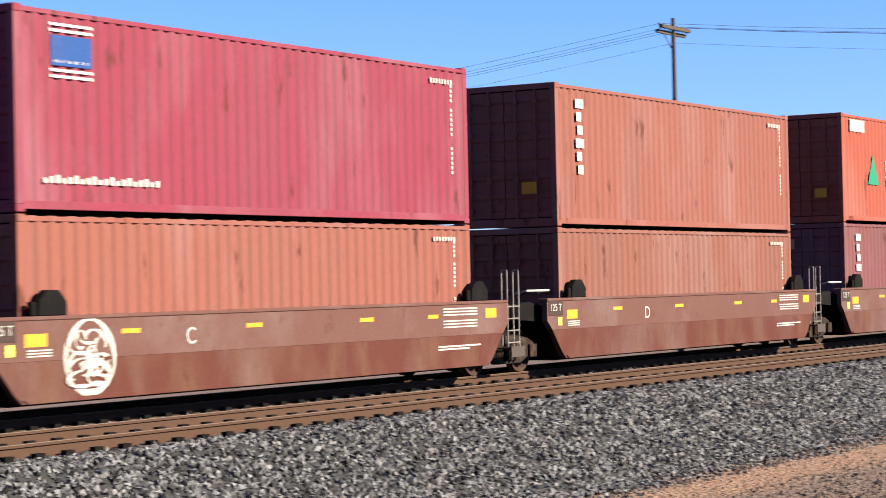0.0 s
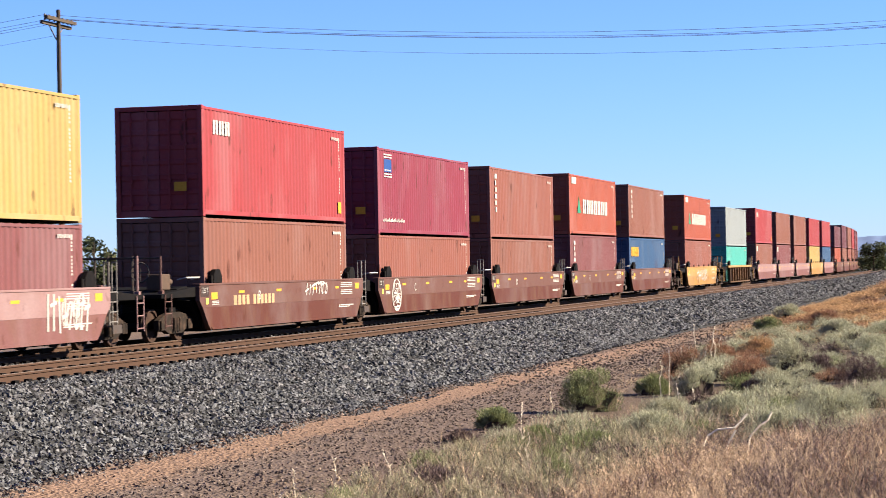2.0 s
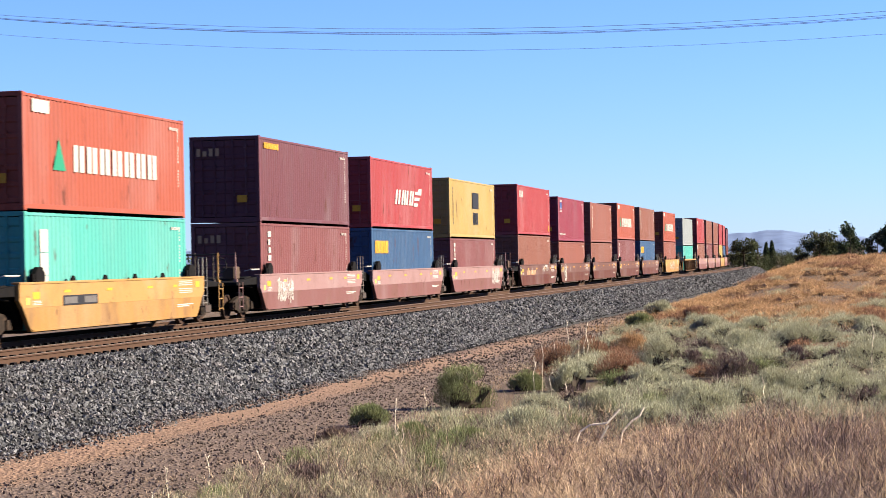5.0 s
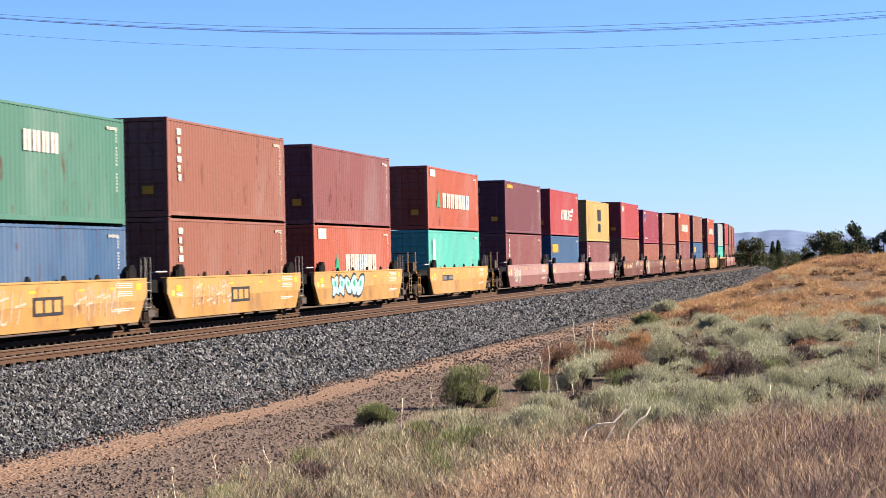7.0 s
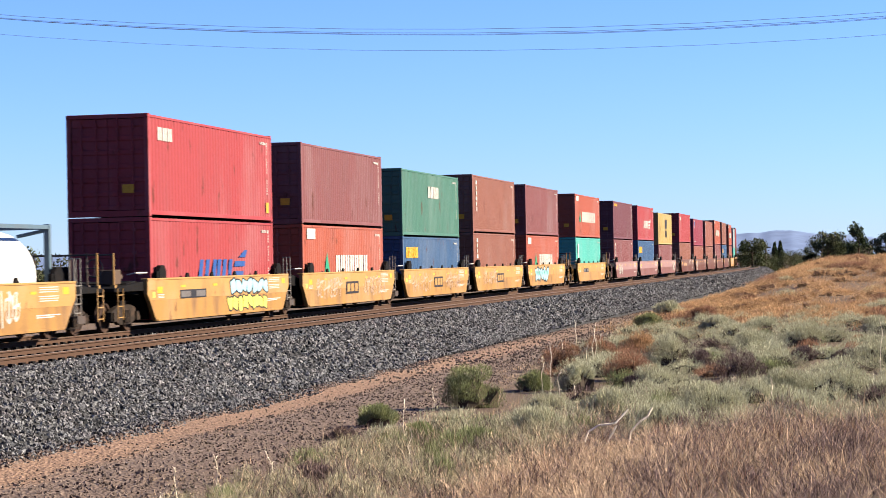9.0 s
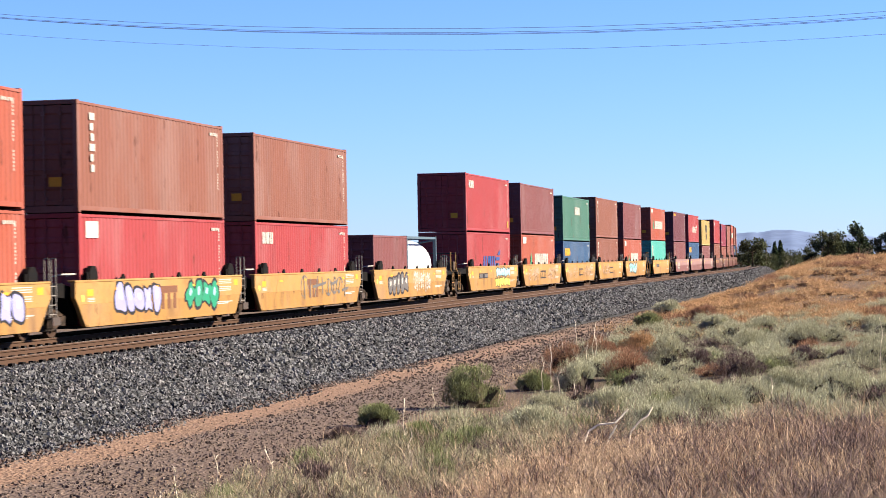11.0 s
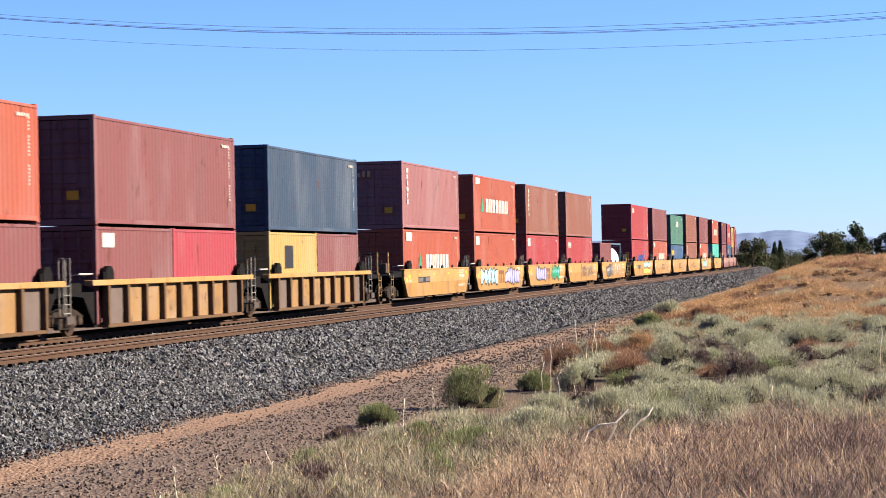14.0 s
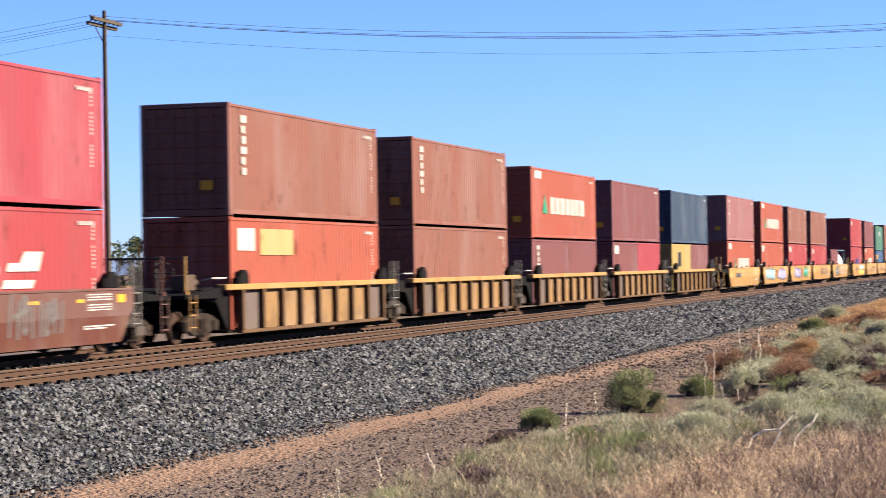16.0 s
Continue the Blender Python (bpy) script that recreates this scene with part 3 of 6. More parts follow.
def container(colour, high, length=LONG, design="plain", extra=""):
    m = box_meshes(length, high)
    pm = MATS["container_" + colour]
    ob = new("shipping_container")
    ob["length"] = length
    h, w = length / 2, WIDE / 2
    shared("side_wall", m["side"], ob, pm, at=Matrix.Translation((0, -w + 0.006, 0)))
    shared("side_wall", m["side"], ob, pm, at=Matrix.Translation((0, w - 0.006, 0)) @ Matrix.Rotation(math.pi, 4, "Z"))
    shared("end_wall", m["end"], ob, pm, at=Matrix.Translation((h - 0.012, 0, 0)) @ Matrix.Rotation(math.pi / 2, 4, "Z"))
    for y in (-w + 0.03, w - 0.03):
        shared("bottom_rail", m["bottom"], ob, pm, at=Matrix.Translation((0, y, 0)))
        shared("top_rail", m["top"], ob, pm, at=Matrix.Translation((0, y, 0)))
    for x in (-h + 0.04, h - 0.04):
        shared("end_sill", m["sill"], ob, pm, at=Matrix.Translation((x, 0, 0)))
        shared("door_header" if x < 0 else "end_header", m["header"], ob, pm, at=Matrix.Translation((x, 0, 0)))
    for x in (-h + 0.075, h - 0.075):
        for y in (-w + 0.065, w - 0.065):
            shared("corner_post", m["post"], ob, pm, at=Matrix.Translation((x, y, 0)))
    shared("roof", m["roof"], ob, pm)
    shared("underframe", m["floor"], ob)
    for y in (-0.54, 0.54):
        d = shared("door", m["door"], ob, pm, at=Matrix.Translation((-h + 0.06, y, 0)))
        for q in (-0.2, 0.25):
            shared("locking_bar", m["bar"], d, pm, at=Matrix.Translation((-0.05, q, 0)))
    for x in (-h + 0.09, h - 0.09):
        for y in (-w + 0.08, w - 0.08):
            for z in (0, high - 0.118):
                shared("corner_casting", m["casting"], ob, pm, at=Matrix.Translation((x * 1.0005, y * 1.002, z)))
    DESIGNS[design](ob, high)
    if length == LONG:
        shared("end_placard", placard_mesh(), ob, None, "dull yellow placard", at=Matrix.Translation((-h - 0.062, -0.62, high * 0.27)))
    if colour in ("maroon", "plum", "dusty") and design in ("upright", "yellow_corner"):
        bm = bmesh.new()
        for k in range(4):
            box(bm, -h - 0.07, -h - 0.064, 0.95 - k * 0.22, 0.82 - k * 0.22, high * 0.77, high * (0.86 if k != 1 else 0.83))
        part("end_mark", bm, TAN_MARK, ob, "pale bars of a company mark")
    if length == LONG:
        marks("code_column", [q for k, q in enumerate(column(length - 0.62, 0.07, 0.3, 0.88, 19, 0.4)) if k not in (4, 11, 12)] + [(length - 1.3 + 0.1 * k, length - 1.24 + 0.1 * k, 0.88, 0.91) for k in range(8)], ob, WHITE, high, "small white code column")
    words = BOX_PAINT[colour][1] + (" 40-foot" if length == LONG else " 20-foot")
    tagged(ob, f"{words} corrugated steel shipping container{extra}", "shipping container", "containers on the train")
    return ob


def tank_container():
    """A 20-foot frame round a white tank."""
    ob = new("tank_container")
    ob["length"] = SHORT
    h, w, high = SHORT / 2, WIDE / 2, LOW
    bm = bmesh.new()
    rings, n = [], 28
    for x, r in ((-2.75, 0.35), (-2.68, 0.75), (-2.5, 1.02), (-2.25, 1.13), (2.25, 1.13), (2.5, 1.02), (2.68, 0.75), (2.75, 0.35)):
        rings.append([bm.verts.new((x, math.cos(6.2832 * k / n) * r, 1.3 + math.sin(6.2832 * k / n) * r)) for k in range(n)])
    for a, b in zip(rings, rings[1:]):
        for k in range(n):
            bm.faces.new((a[k], a[(k + 1) % n], b[(k + 1) % n], b[k]))
    bm.faces.new(rings[0])
    bm.faces.new(rings[-1])
    t = part("tank", bm, paint("white_tank_enamel", (0.387, 0.387, 0.377), 0.35, amount=0.2, size=1.5, bump=0), ob, "white cylindrical tank")
    for p in t.data.polygons:
        p.use_smooth = len(p.vertices) == 4
    frame_paint = paint("blue_grey_frame", (0.050, 0.074, 0.094), 0.5, amount=0.3, bump=0.002)
    for x in (-h + 0.07, h - 0.07):
        bm = bmesh.new()
        for y in (-w + 0.07, w - 0.07):
            box(bm, x - 0.07, x + 0.07, y - 0.07, y + 0.07, 0, high)
        for z in (0.07, high - 0.07):
            box(bm, x - 0.05, x + 0.05, -w + 0.14, w - 0.14, z - 0.06, z + 0.06)
        for y in (-1, 1):
            rod(bm, (x, y * (w - 0.1), high - 0.15), (x, y * 0.35, 1.3 + 1.0), 0.05)
            rod(bm, (x, y * (w - 0.1), 0.15), (x, y * 0.35, 0.3), 0.05)
        part("end_frame", bm, frame_paint, ob, "dark blue-grey end frame")
    bm = bmesh.new()
    for y in (-w + 0.06, w - 0.06):
        box(bm, -h + 0.14, h - 0.14, y - 0.05, y + 0.05, high - 0.12, high - 0.02)
        box(bm, -h + 0.14, h - 0.14, y - 0.05, y + 0.05, 0.02, 0.14)
    part("side_rails", bm, frame_paint, ob, "dark blue-grey side rails")
    bm = bmesh.new()
    box(bm, -1.9, 1.9, -0.25, 0.25, 2.42, 2.46)
    part("walkway", bm, GREY_IRON, ob, "grey top walkway")
    return tagged(ob, "white tank container in a blue-grey open frame", "tank container", "containers on the train")


# ---- the train: well cars ----
WORN_IRON = paint("dark_worn_iron", (0.042, 0.034, 0.030), 0.7, 0.0, stain=RUST, amount=0.5, size=6, grain=60, bump=0.003)
WELL_Z, HALF, TOP_Z = 0.27, 7.05, 1.44
SIDE_Y = WIDE / 2 + 0.24


def ring_marks(bm, cx, cz, rx, rz, thick, y, n=22, start=0.0, span=1.0):
    """A hand-painted loop as a flat band."""
    pa = [(start + span * k / n) * 6.2832 for k in range(n + 1)]
    for a, b in zip(pa, pa[1:]):
        q = []
        for ang, s in ((a, 1), (b, 1), (b, 0), (a, 0)):
            t = thick * (0.75 + 0.35 * math.sin(ang * 3))
            q.append((cx + math.cos(ang) * (rx - t * (1 - s)), cz + math.sin(ang) * (rz - t * (1 - s))))
        prism(bm, q, y - 0.002, y)


def scrawl(car, material, u0, u1, z0, z1, n, seed, label, thick=0.05):
    """Sprayed graffiti: loops and strokes within a stretch of the side."""
    r = random.Random(seed)
    bm = bmesh.new()
    y = -SIDE_Y - 0.001
    for k in range(n):
        c = u0 + (u1 - u0) * (k + 0.5) / n
        w, hh = (u1 - u0) / n * r.uniform(0.5, 0.75), (z1 - z0) / 2 * r.uniform(0.7, 1.0)
        m = (z0 + z1) / 2 + r.uniform(-0.08, 0.08) * (z1 - z0)
        if r.random() < 0.55:
            ring_marks(bm, c, m, w, hh, thick, y - 0.0022 * (k % 3), start=r.random(), span=r.uniform(0.55, 0.95), n=14)
        lean = r.uniform(-0.3, 0.3) * w
        prism(bm, [(c - w * 0.4 - lean, m - hh), (c - w * 0.4 + thick - lean, m - hh), (c + thick + lean, m + hh), (c + lean, m + hh)], y - 0.0095, y - 0.0075)
        if r.random() < 0.6:
            zz = m + r.uniform(-0.6, 0.6) * hh
            prism(bm, [(c - w, zz), (c + w * 0.9, zz + 0.08), (c + w * 0.9, zz + 0.08 + thick), (c - w, zz + thick)], y - 0.012, y - 0.010)
    return part("graffiti", bm, material, car, label)


def bubble_tag(car, u0, u1, z0, z1, n, seed, fill, shine, label):
    """Fat sprayed forms side by side: a dark outline, a fill, and a lighter patch in each."""
    r = random.Random(seed)
    y = -SIDE_Y - 0.001
    forms = []
    for k in range(n):
        c, w = u0 + (u1 - u0) * (k + 0.5) / n, (u1 - u0) / n * r.uniform(0.5, 0.68)
        m, hh, lean = (z0 + z1) / 2 + r.uniform(-0.05, 0.05), (z1 - z0) / 2 * r.uniform(0.82, 1.05), r.uniform(-0.25, 0.25)
        ph, q, b = r.uniform(0, 6.28), r.choice((2, 3, 4)), r.uniform(0.12, 0.3)
        forms.append((c, m, w, hh, lean, ph, q, b))
    for share, depth, mat, word, shift in ((1.0, 0.0, INK, "dark sprayed outline", 0.0), (0.8, 0.004, fill, label, 0.0), (0.27, 0.008, shine, "pale sprayed highlights", 0.18)):
        bm = bmesh.new()
        for k, (c, m, w, hh, lean, ph, q, b) in enumerate(forms):
            pts = []
            for i in range(16):
                a = 6.2832 * i / 16
                g = share * (1 + b * math.sin(q * a + ph))
                du, dz = math.copysign(abs(math.cos(a)) ** 0.75, math.cos(a)) * w * g, math.copysign(abs(math.sin(a)) ** 0.75, math.sin(a)) * hh * g
                pts.append((c + du + lean * dz, m + dz + shift * hh))
            d = depth + 0.0012 * (k % 3)
            prism(bm, pts, y - d - 0.001, y - d)
        part("graffiti", bm, mat, car, word)


CAR_MESHES = {}


def car_meshes():
    if CAR_MESHES:
        return CAR_MESHES
    M = CAR_MESHES
    y0 = -SIDE_Y
    bm = bmesh.new()
    prism(bm, [(-HALF, TOP_Z - 0.06), (-HALF, 1.0), (-6.85, 0.82), (6.85, 0.82), (HALF, 1.0), (HALF, TOP_Z - 0.06)], y0, y0 + 0.12)
    M["sill"] = mesh_of("side_sill", bm, MATS["car_brown"], 0.004)
    bm = bmesh.new()
    box(bm, -HALF, HALF, y0 - 0.015, y0 + 0.2, TOP_Z - 0.058, TOP_Z)
    M["lip"] = mesh_of("top_lip", bm, MATS["car_brown"], 0.012)
    bm = bmesh.new()
    prism(bm, [(-6.85, 0.8195), (-6.45, 0.36), (-6.3, 0.24), (6.3, 0.24), (6.45, 0.36), (6.85, 0.8195)], y0 + 0.002, y0 + 0.12)
    prism(bm, [(-6.3, 0.3), (-6.2, 0.24), (6.2, 0.24), (6.3, 0.3)], y0 - 0.02, y0 + 0.002)
    M["lower"] = mesh_of("lower_side", bm, MATS["car_brown"], 0.004)
    # ribbed kind
    bm = bmesh.new()
    box(bm, -HALF, HALF, y0 - 0.03, y0 + 0.22, TOP_Z - 0.15, TOP_Z)
    M["chord"] = mesh_of("top_chord", bm, MATS["car_yellow"], 0.015)
    bm = bmesh.new()
    prism(bm, [(-0.60, 0.27), (0.60, 0.27), (0.66, TOP_Z - 0.27), (0.66, TOP_Z - 0.16), (-0.66, TOP_Z - 0.16), (-0.66, TOP_Z - 0.27)], y0 + 0.13, y0 + 0.17)
    M["web"] = mesh_of("side_panel", bm, MATS["car_yellow"])
    bm = bmesh.new()
    box(bm, -5.9, 5.9, y0 + 0.0, y0 + 0.2, 0.18, 0.27)
    M["foot"] = mesh_of("bottom_chord", bm, MATS["car_yellow"], 0.01)
    bm = bmesh.new()
    prism(bm, [(-0.06, 0.27), (0.06, 0.27), (0.08, TOP_Z - 0.155), (-0.08, TOP_Z - 0.155)], y0 - 0.02, y0 + 0.16)
    M["rib"] = mesh_of("rib", bm, MATS["car_yellow"], 0.008)
    # common
    bm = bmesh.new()
    box(bm, -6.3, 6.3, -1.2, 1.2, 0.2, 0.265)
    M["floor"] = mesh_of("well_floor", bm, BLACK_IRON)
    bm = bmesh.new()
    prism(bm, [(-6.35, 0.3), (-6.25, 0.3), (-6.25, 1.2), (-7.3, 1.38), (-7.95, 1.32), (-7.95, 1.05), (-7.0, 1.0)], -1.2, 1.2)
    M["ends"] = mesh_of("end_bulkhead", bm, BLACK_IRON, 0.01)
    bm = bmesh.new()
    prism(bm, [(-0.3, 0), (-0.28, 0.2), (-0.12, 0.36), (0.14, 0.36), (0.3, 0.2), (0.3, 0)], -0.07, 0.07)
    box(bm, -0.42, -0.3, -0.05, 0.05, 0, 0.2)
    M["guide"] = mesh_of("container_guide", bm, BLACK_IRON, 0.015)
    bm = bmesh.new()
    prism(bm, [(-0.16, 0), (0.16, 0), (0.05, 0.13), (-0.05, 0.13)], -0.03, 0.03)
    M["tab"] = mesh_of("guide_tab", bm, BLACK_IRON, 0.008)
    # ladder frame with rungs
    bm = bmesh.new()
    for x in (-0.22, 0.22):
        for y in (0, 0.12):
            rod(bm, (x, y, 0.55), (x, y, 2.0), 0.017)
        rod(bm, (x, -0.0, 2.0), (x, 0.12, 2.0), 0.017)
    for z in (0.62, 0.85, 1.08, 1.31):
        rod(bm, (-0.22, 0, z), (0.22, 0, z), 0.014)
    M["ladder"] = mesh_of("ladder", bm, MATS["ladder_grey"])
    bm = bmesh.new()
    for k in range(5):
        box(bm, -0.24 + k * 0.1, -0.18 + k * 0.1, -0.1, 0.2, 0.0, 0.03)
    box(bm, -0.26, 0.26, -0.12, -0.09, -0.15, 0.05)
    M["step"] = mesh_of("step_grating", bm, WORN_IRON)
    bm = bmesh.new()
    rod(bm, (-0.45, 0, 0), (0.45, 0, 0), 0.022)
    rod(bm, (-0.45, 0, 0), (-0.45, 0.25, -0.05), 0.018)
    rod(bm, (0.45, 0, 0), (0.45, 0.25, -0.05), 0.018)
    M["grab"] = mesh_of("grab_bar", bm, WHITE)
    bm = bmesh.new()
    box(bm, -0.5, 0.5, -0.003, 0, -0.5, 0.5)
    M["dash"] = mesh_of("reflector", bm, YELLOW_MARK)
    # truck
    bm = bmesh.new()
    prof = ((-0.07, 0.44), (-0.055, 0.435), (-0.045, 0.42), (0.05, 0.415), (0.05, 0.36), (0.0, 0.33), (0.0, 0.12), (-0.05, 0.1), (-0.05, 0.0))
    n = 24
    rings = [[bm.verts.new((math.cos(6.2832 * k / n) * r, -yy if r else -yy, math.sin(6.2832 * k / n) * r)) for k in range(n)] for yy, r in prof if r]
    for a, b in zip(rings, rings[1:]):
        for k in range(n):
            bm.faces.new((a[k], a[(k + 1) % n], b[(k + 1) % n], b[k]))
    bm.faces.new(rings[0])
    bm.faces.new(rings[-1])
    M["wheel"] = mesh_of("wheel", bm, paint("brown_wheel_steel", (0.030, 0.0176, 0.0129), 0.7, 0.1, amount=0.4, size=5, bump=0.002))
    bm = bmesh.new()
    rod(bm, (0, -0.95, 0), (0, 0.95, 0), 0.08, 10)
    M["axle"] = mesh_of("axle", bm, BLACK_IRON)
    bm = bmesh.new()
    prism(bm, [(-1.1, 0.30), (-1.1, 0.55), (-0.7, 0.68), (-0.3, 0.74), (0.3, 0.74), (0.7, 0.68), (1.1, 0.55), (1.1, 0.30), (0.75, 0.34), (0.45, 0.2), (-0.45, 0.2), (-0.75, 0.34)], -0.07, 0.07)
    for x in (-0.88, 0.88):
        box(bm, x - 0.14, x + 0.14, -0.12, -0.07, 0.3, 0.55)
    for x in (-0.16, 0, 0.16):
        rod(bm, (x, -0.1, 0.26), (x, -0.1, 0.6), 0.06, 8)
    M["frame"] = mesh_of("side_frame", bm, paint("dusty_truck_iron", (0.0149, 0.0109, 0.0084), 0.8, 0.1, amount=0.6, size=6, bump=0.004), 0.008)
    bm = bmesh.new()
    box(bm, -0.2, 0.2, -1.0, 1.0, 0.48, 0.85)
    M["bolster"] = mesh_of("bolster", bm, BLACK_IRON, 0.02)
    return M


def add_truck(car, x):
    M = car_meshes()
    t = new("truck")
    t.parent = car
    t.matrix_basis = Matrix.Translation((x, 0, 0))
    t["label"] = "grimy iron truck with two axles"
    for a in (-0.88, 0.88):
        shared("axle", M["axle"], t, at=Matrix.Translation((a, 0, 0.42)))
        for side in (-1, 1):
            shared("wheel", M["wheel"], t, at=Matrix.Translation((a, side * 0.75, 0.42)) @ Matrix.Rotation(0 if side < 0 else math.pi, 4, "Z"))
    for side in (-1, 1):
        shared("side_frame", M["frame"], t, at=Matrix.Translation((0, side * 1.0, 0)) @ Matrix.Rotation(0 if side < 0 else math.pi, 4, "Z"))
    shared("bolster", M["bolster"], t)


def end_gear(car, way, tint):
    """Platform, posts, brake wheel and hoses at a coupled end of a car; way is -1 for the rear end, 1 for the front."""
    at = Matrix.Identity(4) if way < 0 else Matrix.Rotation(math.pi, 4, "Z")
    if "deck" not in CAR_MESHES:
        M = CAR_MESHES
        bm = bmesh.new()
        prism(bm, [(-9.3, 1.1), (-9.3, 1.2), (-7.0, 1.36), (-7.0, 1.1)], -1.35, 1.35)
        M["deck"] = mesh_of("end_platform", bm, BLACK_IRON, 0.01)
        bm = bmesh.new()
        rod(bm, (0, 0, 1.1), (0, 0, 2.15), 0.03, 6)
        box(bm, -0.06, 0.06, -0.06, 0.06, 1.1, 1.3)
        M["stanchion"] = mesh_of("post", bm, WORN_IRON)
        bm = bmesh.new()
        rod(bm, (0, -1.25, 2.1), (0, 1.25, 2.1), 0.025, 6)
        M["bar"] = mesh_of("end_handrail", bm, WORN_IRON)
        bm = bmesh.new()
        n = 14
        for k in range(n):
            p, q = 6.2832 * k / n, 6.2832 * (k + 1) / n
            rod(bm, (0, math.cos(p) * 0.24, math.sin(p) * 0.24), (0, math.cos(q) * 0.24, math.sin(q) * 0.24), 0.02, 5)
        for k in range(4):
            rod(bm, (0, 0, 0), (0, math.cos(1.5708 * k) * 0.24, math.sin(1.5708 * k) * 0.24), 0.014, 5)
        M["brake"] = mesh_of("brake_wheel", bm, WORN_IRON)
        bm = bmesh.new()
        pts = [(-9.3, -0.3, 0.95), (-9.55, -0.33, 0.6), (-9.8, -0.3, 0.42), (-10.0, -0.25, 0.5)]
        for p, q in zip(pts, pts[1:]):
            rod(bm, p, q, 0.03, 6)
        M["hose"] = mesh_of("air_hose", bm, BLACK_IRON)
        bm = bmesh.new()
        for x in (-0.2, 0.2):
            rod(bm, (x, 0, 0.35), (x, 0, 1.2), 0.018, 5)
        for z in (0.42, 0.72, 1.02):
            rod(bm, (-0.2, 0, z), (0.2, 0, z), 0.016, 5)
        M["steps"] = mesh_of("step_ladder", bm, WORN_IRON)
        bm = bmesh.new()
        box(bm, -0.3, 0.3, -0.2, 0.2, 0.0, 0.4)
        rod(bm, (0.3, 0, 0.2), (0.75, 0, 0.2), 0.09, 8)
        M["cylinder"] = mesh_of("brake_cylinder", bm, paint("dusty_brake_iron", (0.050, 0.034, 0.025), 0.8, amount=0.5, size=5, bump=0.003), 0.02)
    M = CAR_MESHES
    shared("end_platform", M["deck"], car, at=at)
    for y in (-1.25, -0.5, 0.5, 1.25):
        shared("post", M["stanchion"], car, tint if abs(y) > 1 else None, at=at @ Matrix.Translation((-9.1, y, 0)))
    shared("end_handrail", M["bar"], car, at=at @ Matrix.Translation((-9.1, 0, 0)))
    shared("brake_wheel", M["brake"], car, at=at @ Matrix.Translation((-9.2, -0.75, 1.75)))
    shared("air_hose", M["hose"], car, at=at)
    for y in (-1.38, 1.38):
        shared("step_ladder", M["steps"], car, tint, at=at @ Matrix.Translation((-8.95, y, 0)))
    shared("brake_cylinder", M["cylinder"], car, at=at @ Matrix.Translation((-8.3, -0.85, 1.3)))


def lettering(car, text, x, z, size, material, label):
    """Short readable stencilled characters on the side that faces the path."""
    cu_ = bpy.data.curves.new("stencil", "FONT")
    cu_.body, cu_.size, cu_.extrude, cu_.align_x = text, size, 0.002, "CENTER"
    tmp = bpy.data.objects.new("stencil", cu_)
    scene.collection.objects.link(tmp)
    me = bpy.data.meshes.new_from_object(tmp.evaluated_get(bpy.context.evaluated_depsgraph_get()))
    bpy.data.objects.remove(tmp)
    bpy.data.curves.remove(cu_)
    me.materials.clear()
    me.materials.append(material)
    ob = tagged(new("stencil", me), kind="stuff" if len(text) > 1 else "")
    ob.parent = car
    ob["label"] = label
    ob.matrix_basis = Matrix.Translation((x, -SIDE_Y - (0.01 if text == "125 T" else 0.003), z)) @ Matrix.Rotation(math.pi / 2, 4, "X")
    return ob


def side_bars(car, name, rects, material, label, y=None):
    bm = bmesh.new()
    y = -SIDE_Y - 0.001 if y is None else y
    for a, b, c, d in rects:
        box(bm, a, b, y - 0.003, y, c, d)
    return part(name, bm, material, car, label)


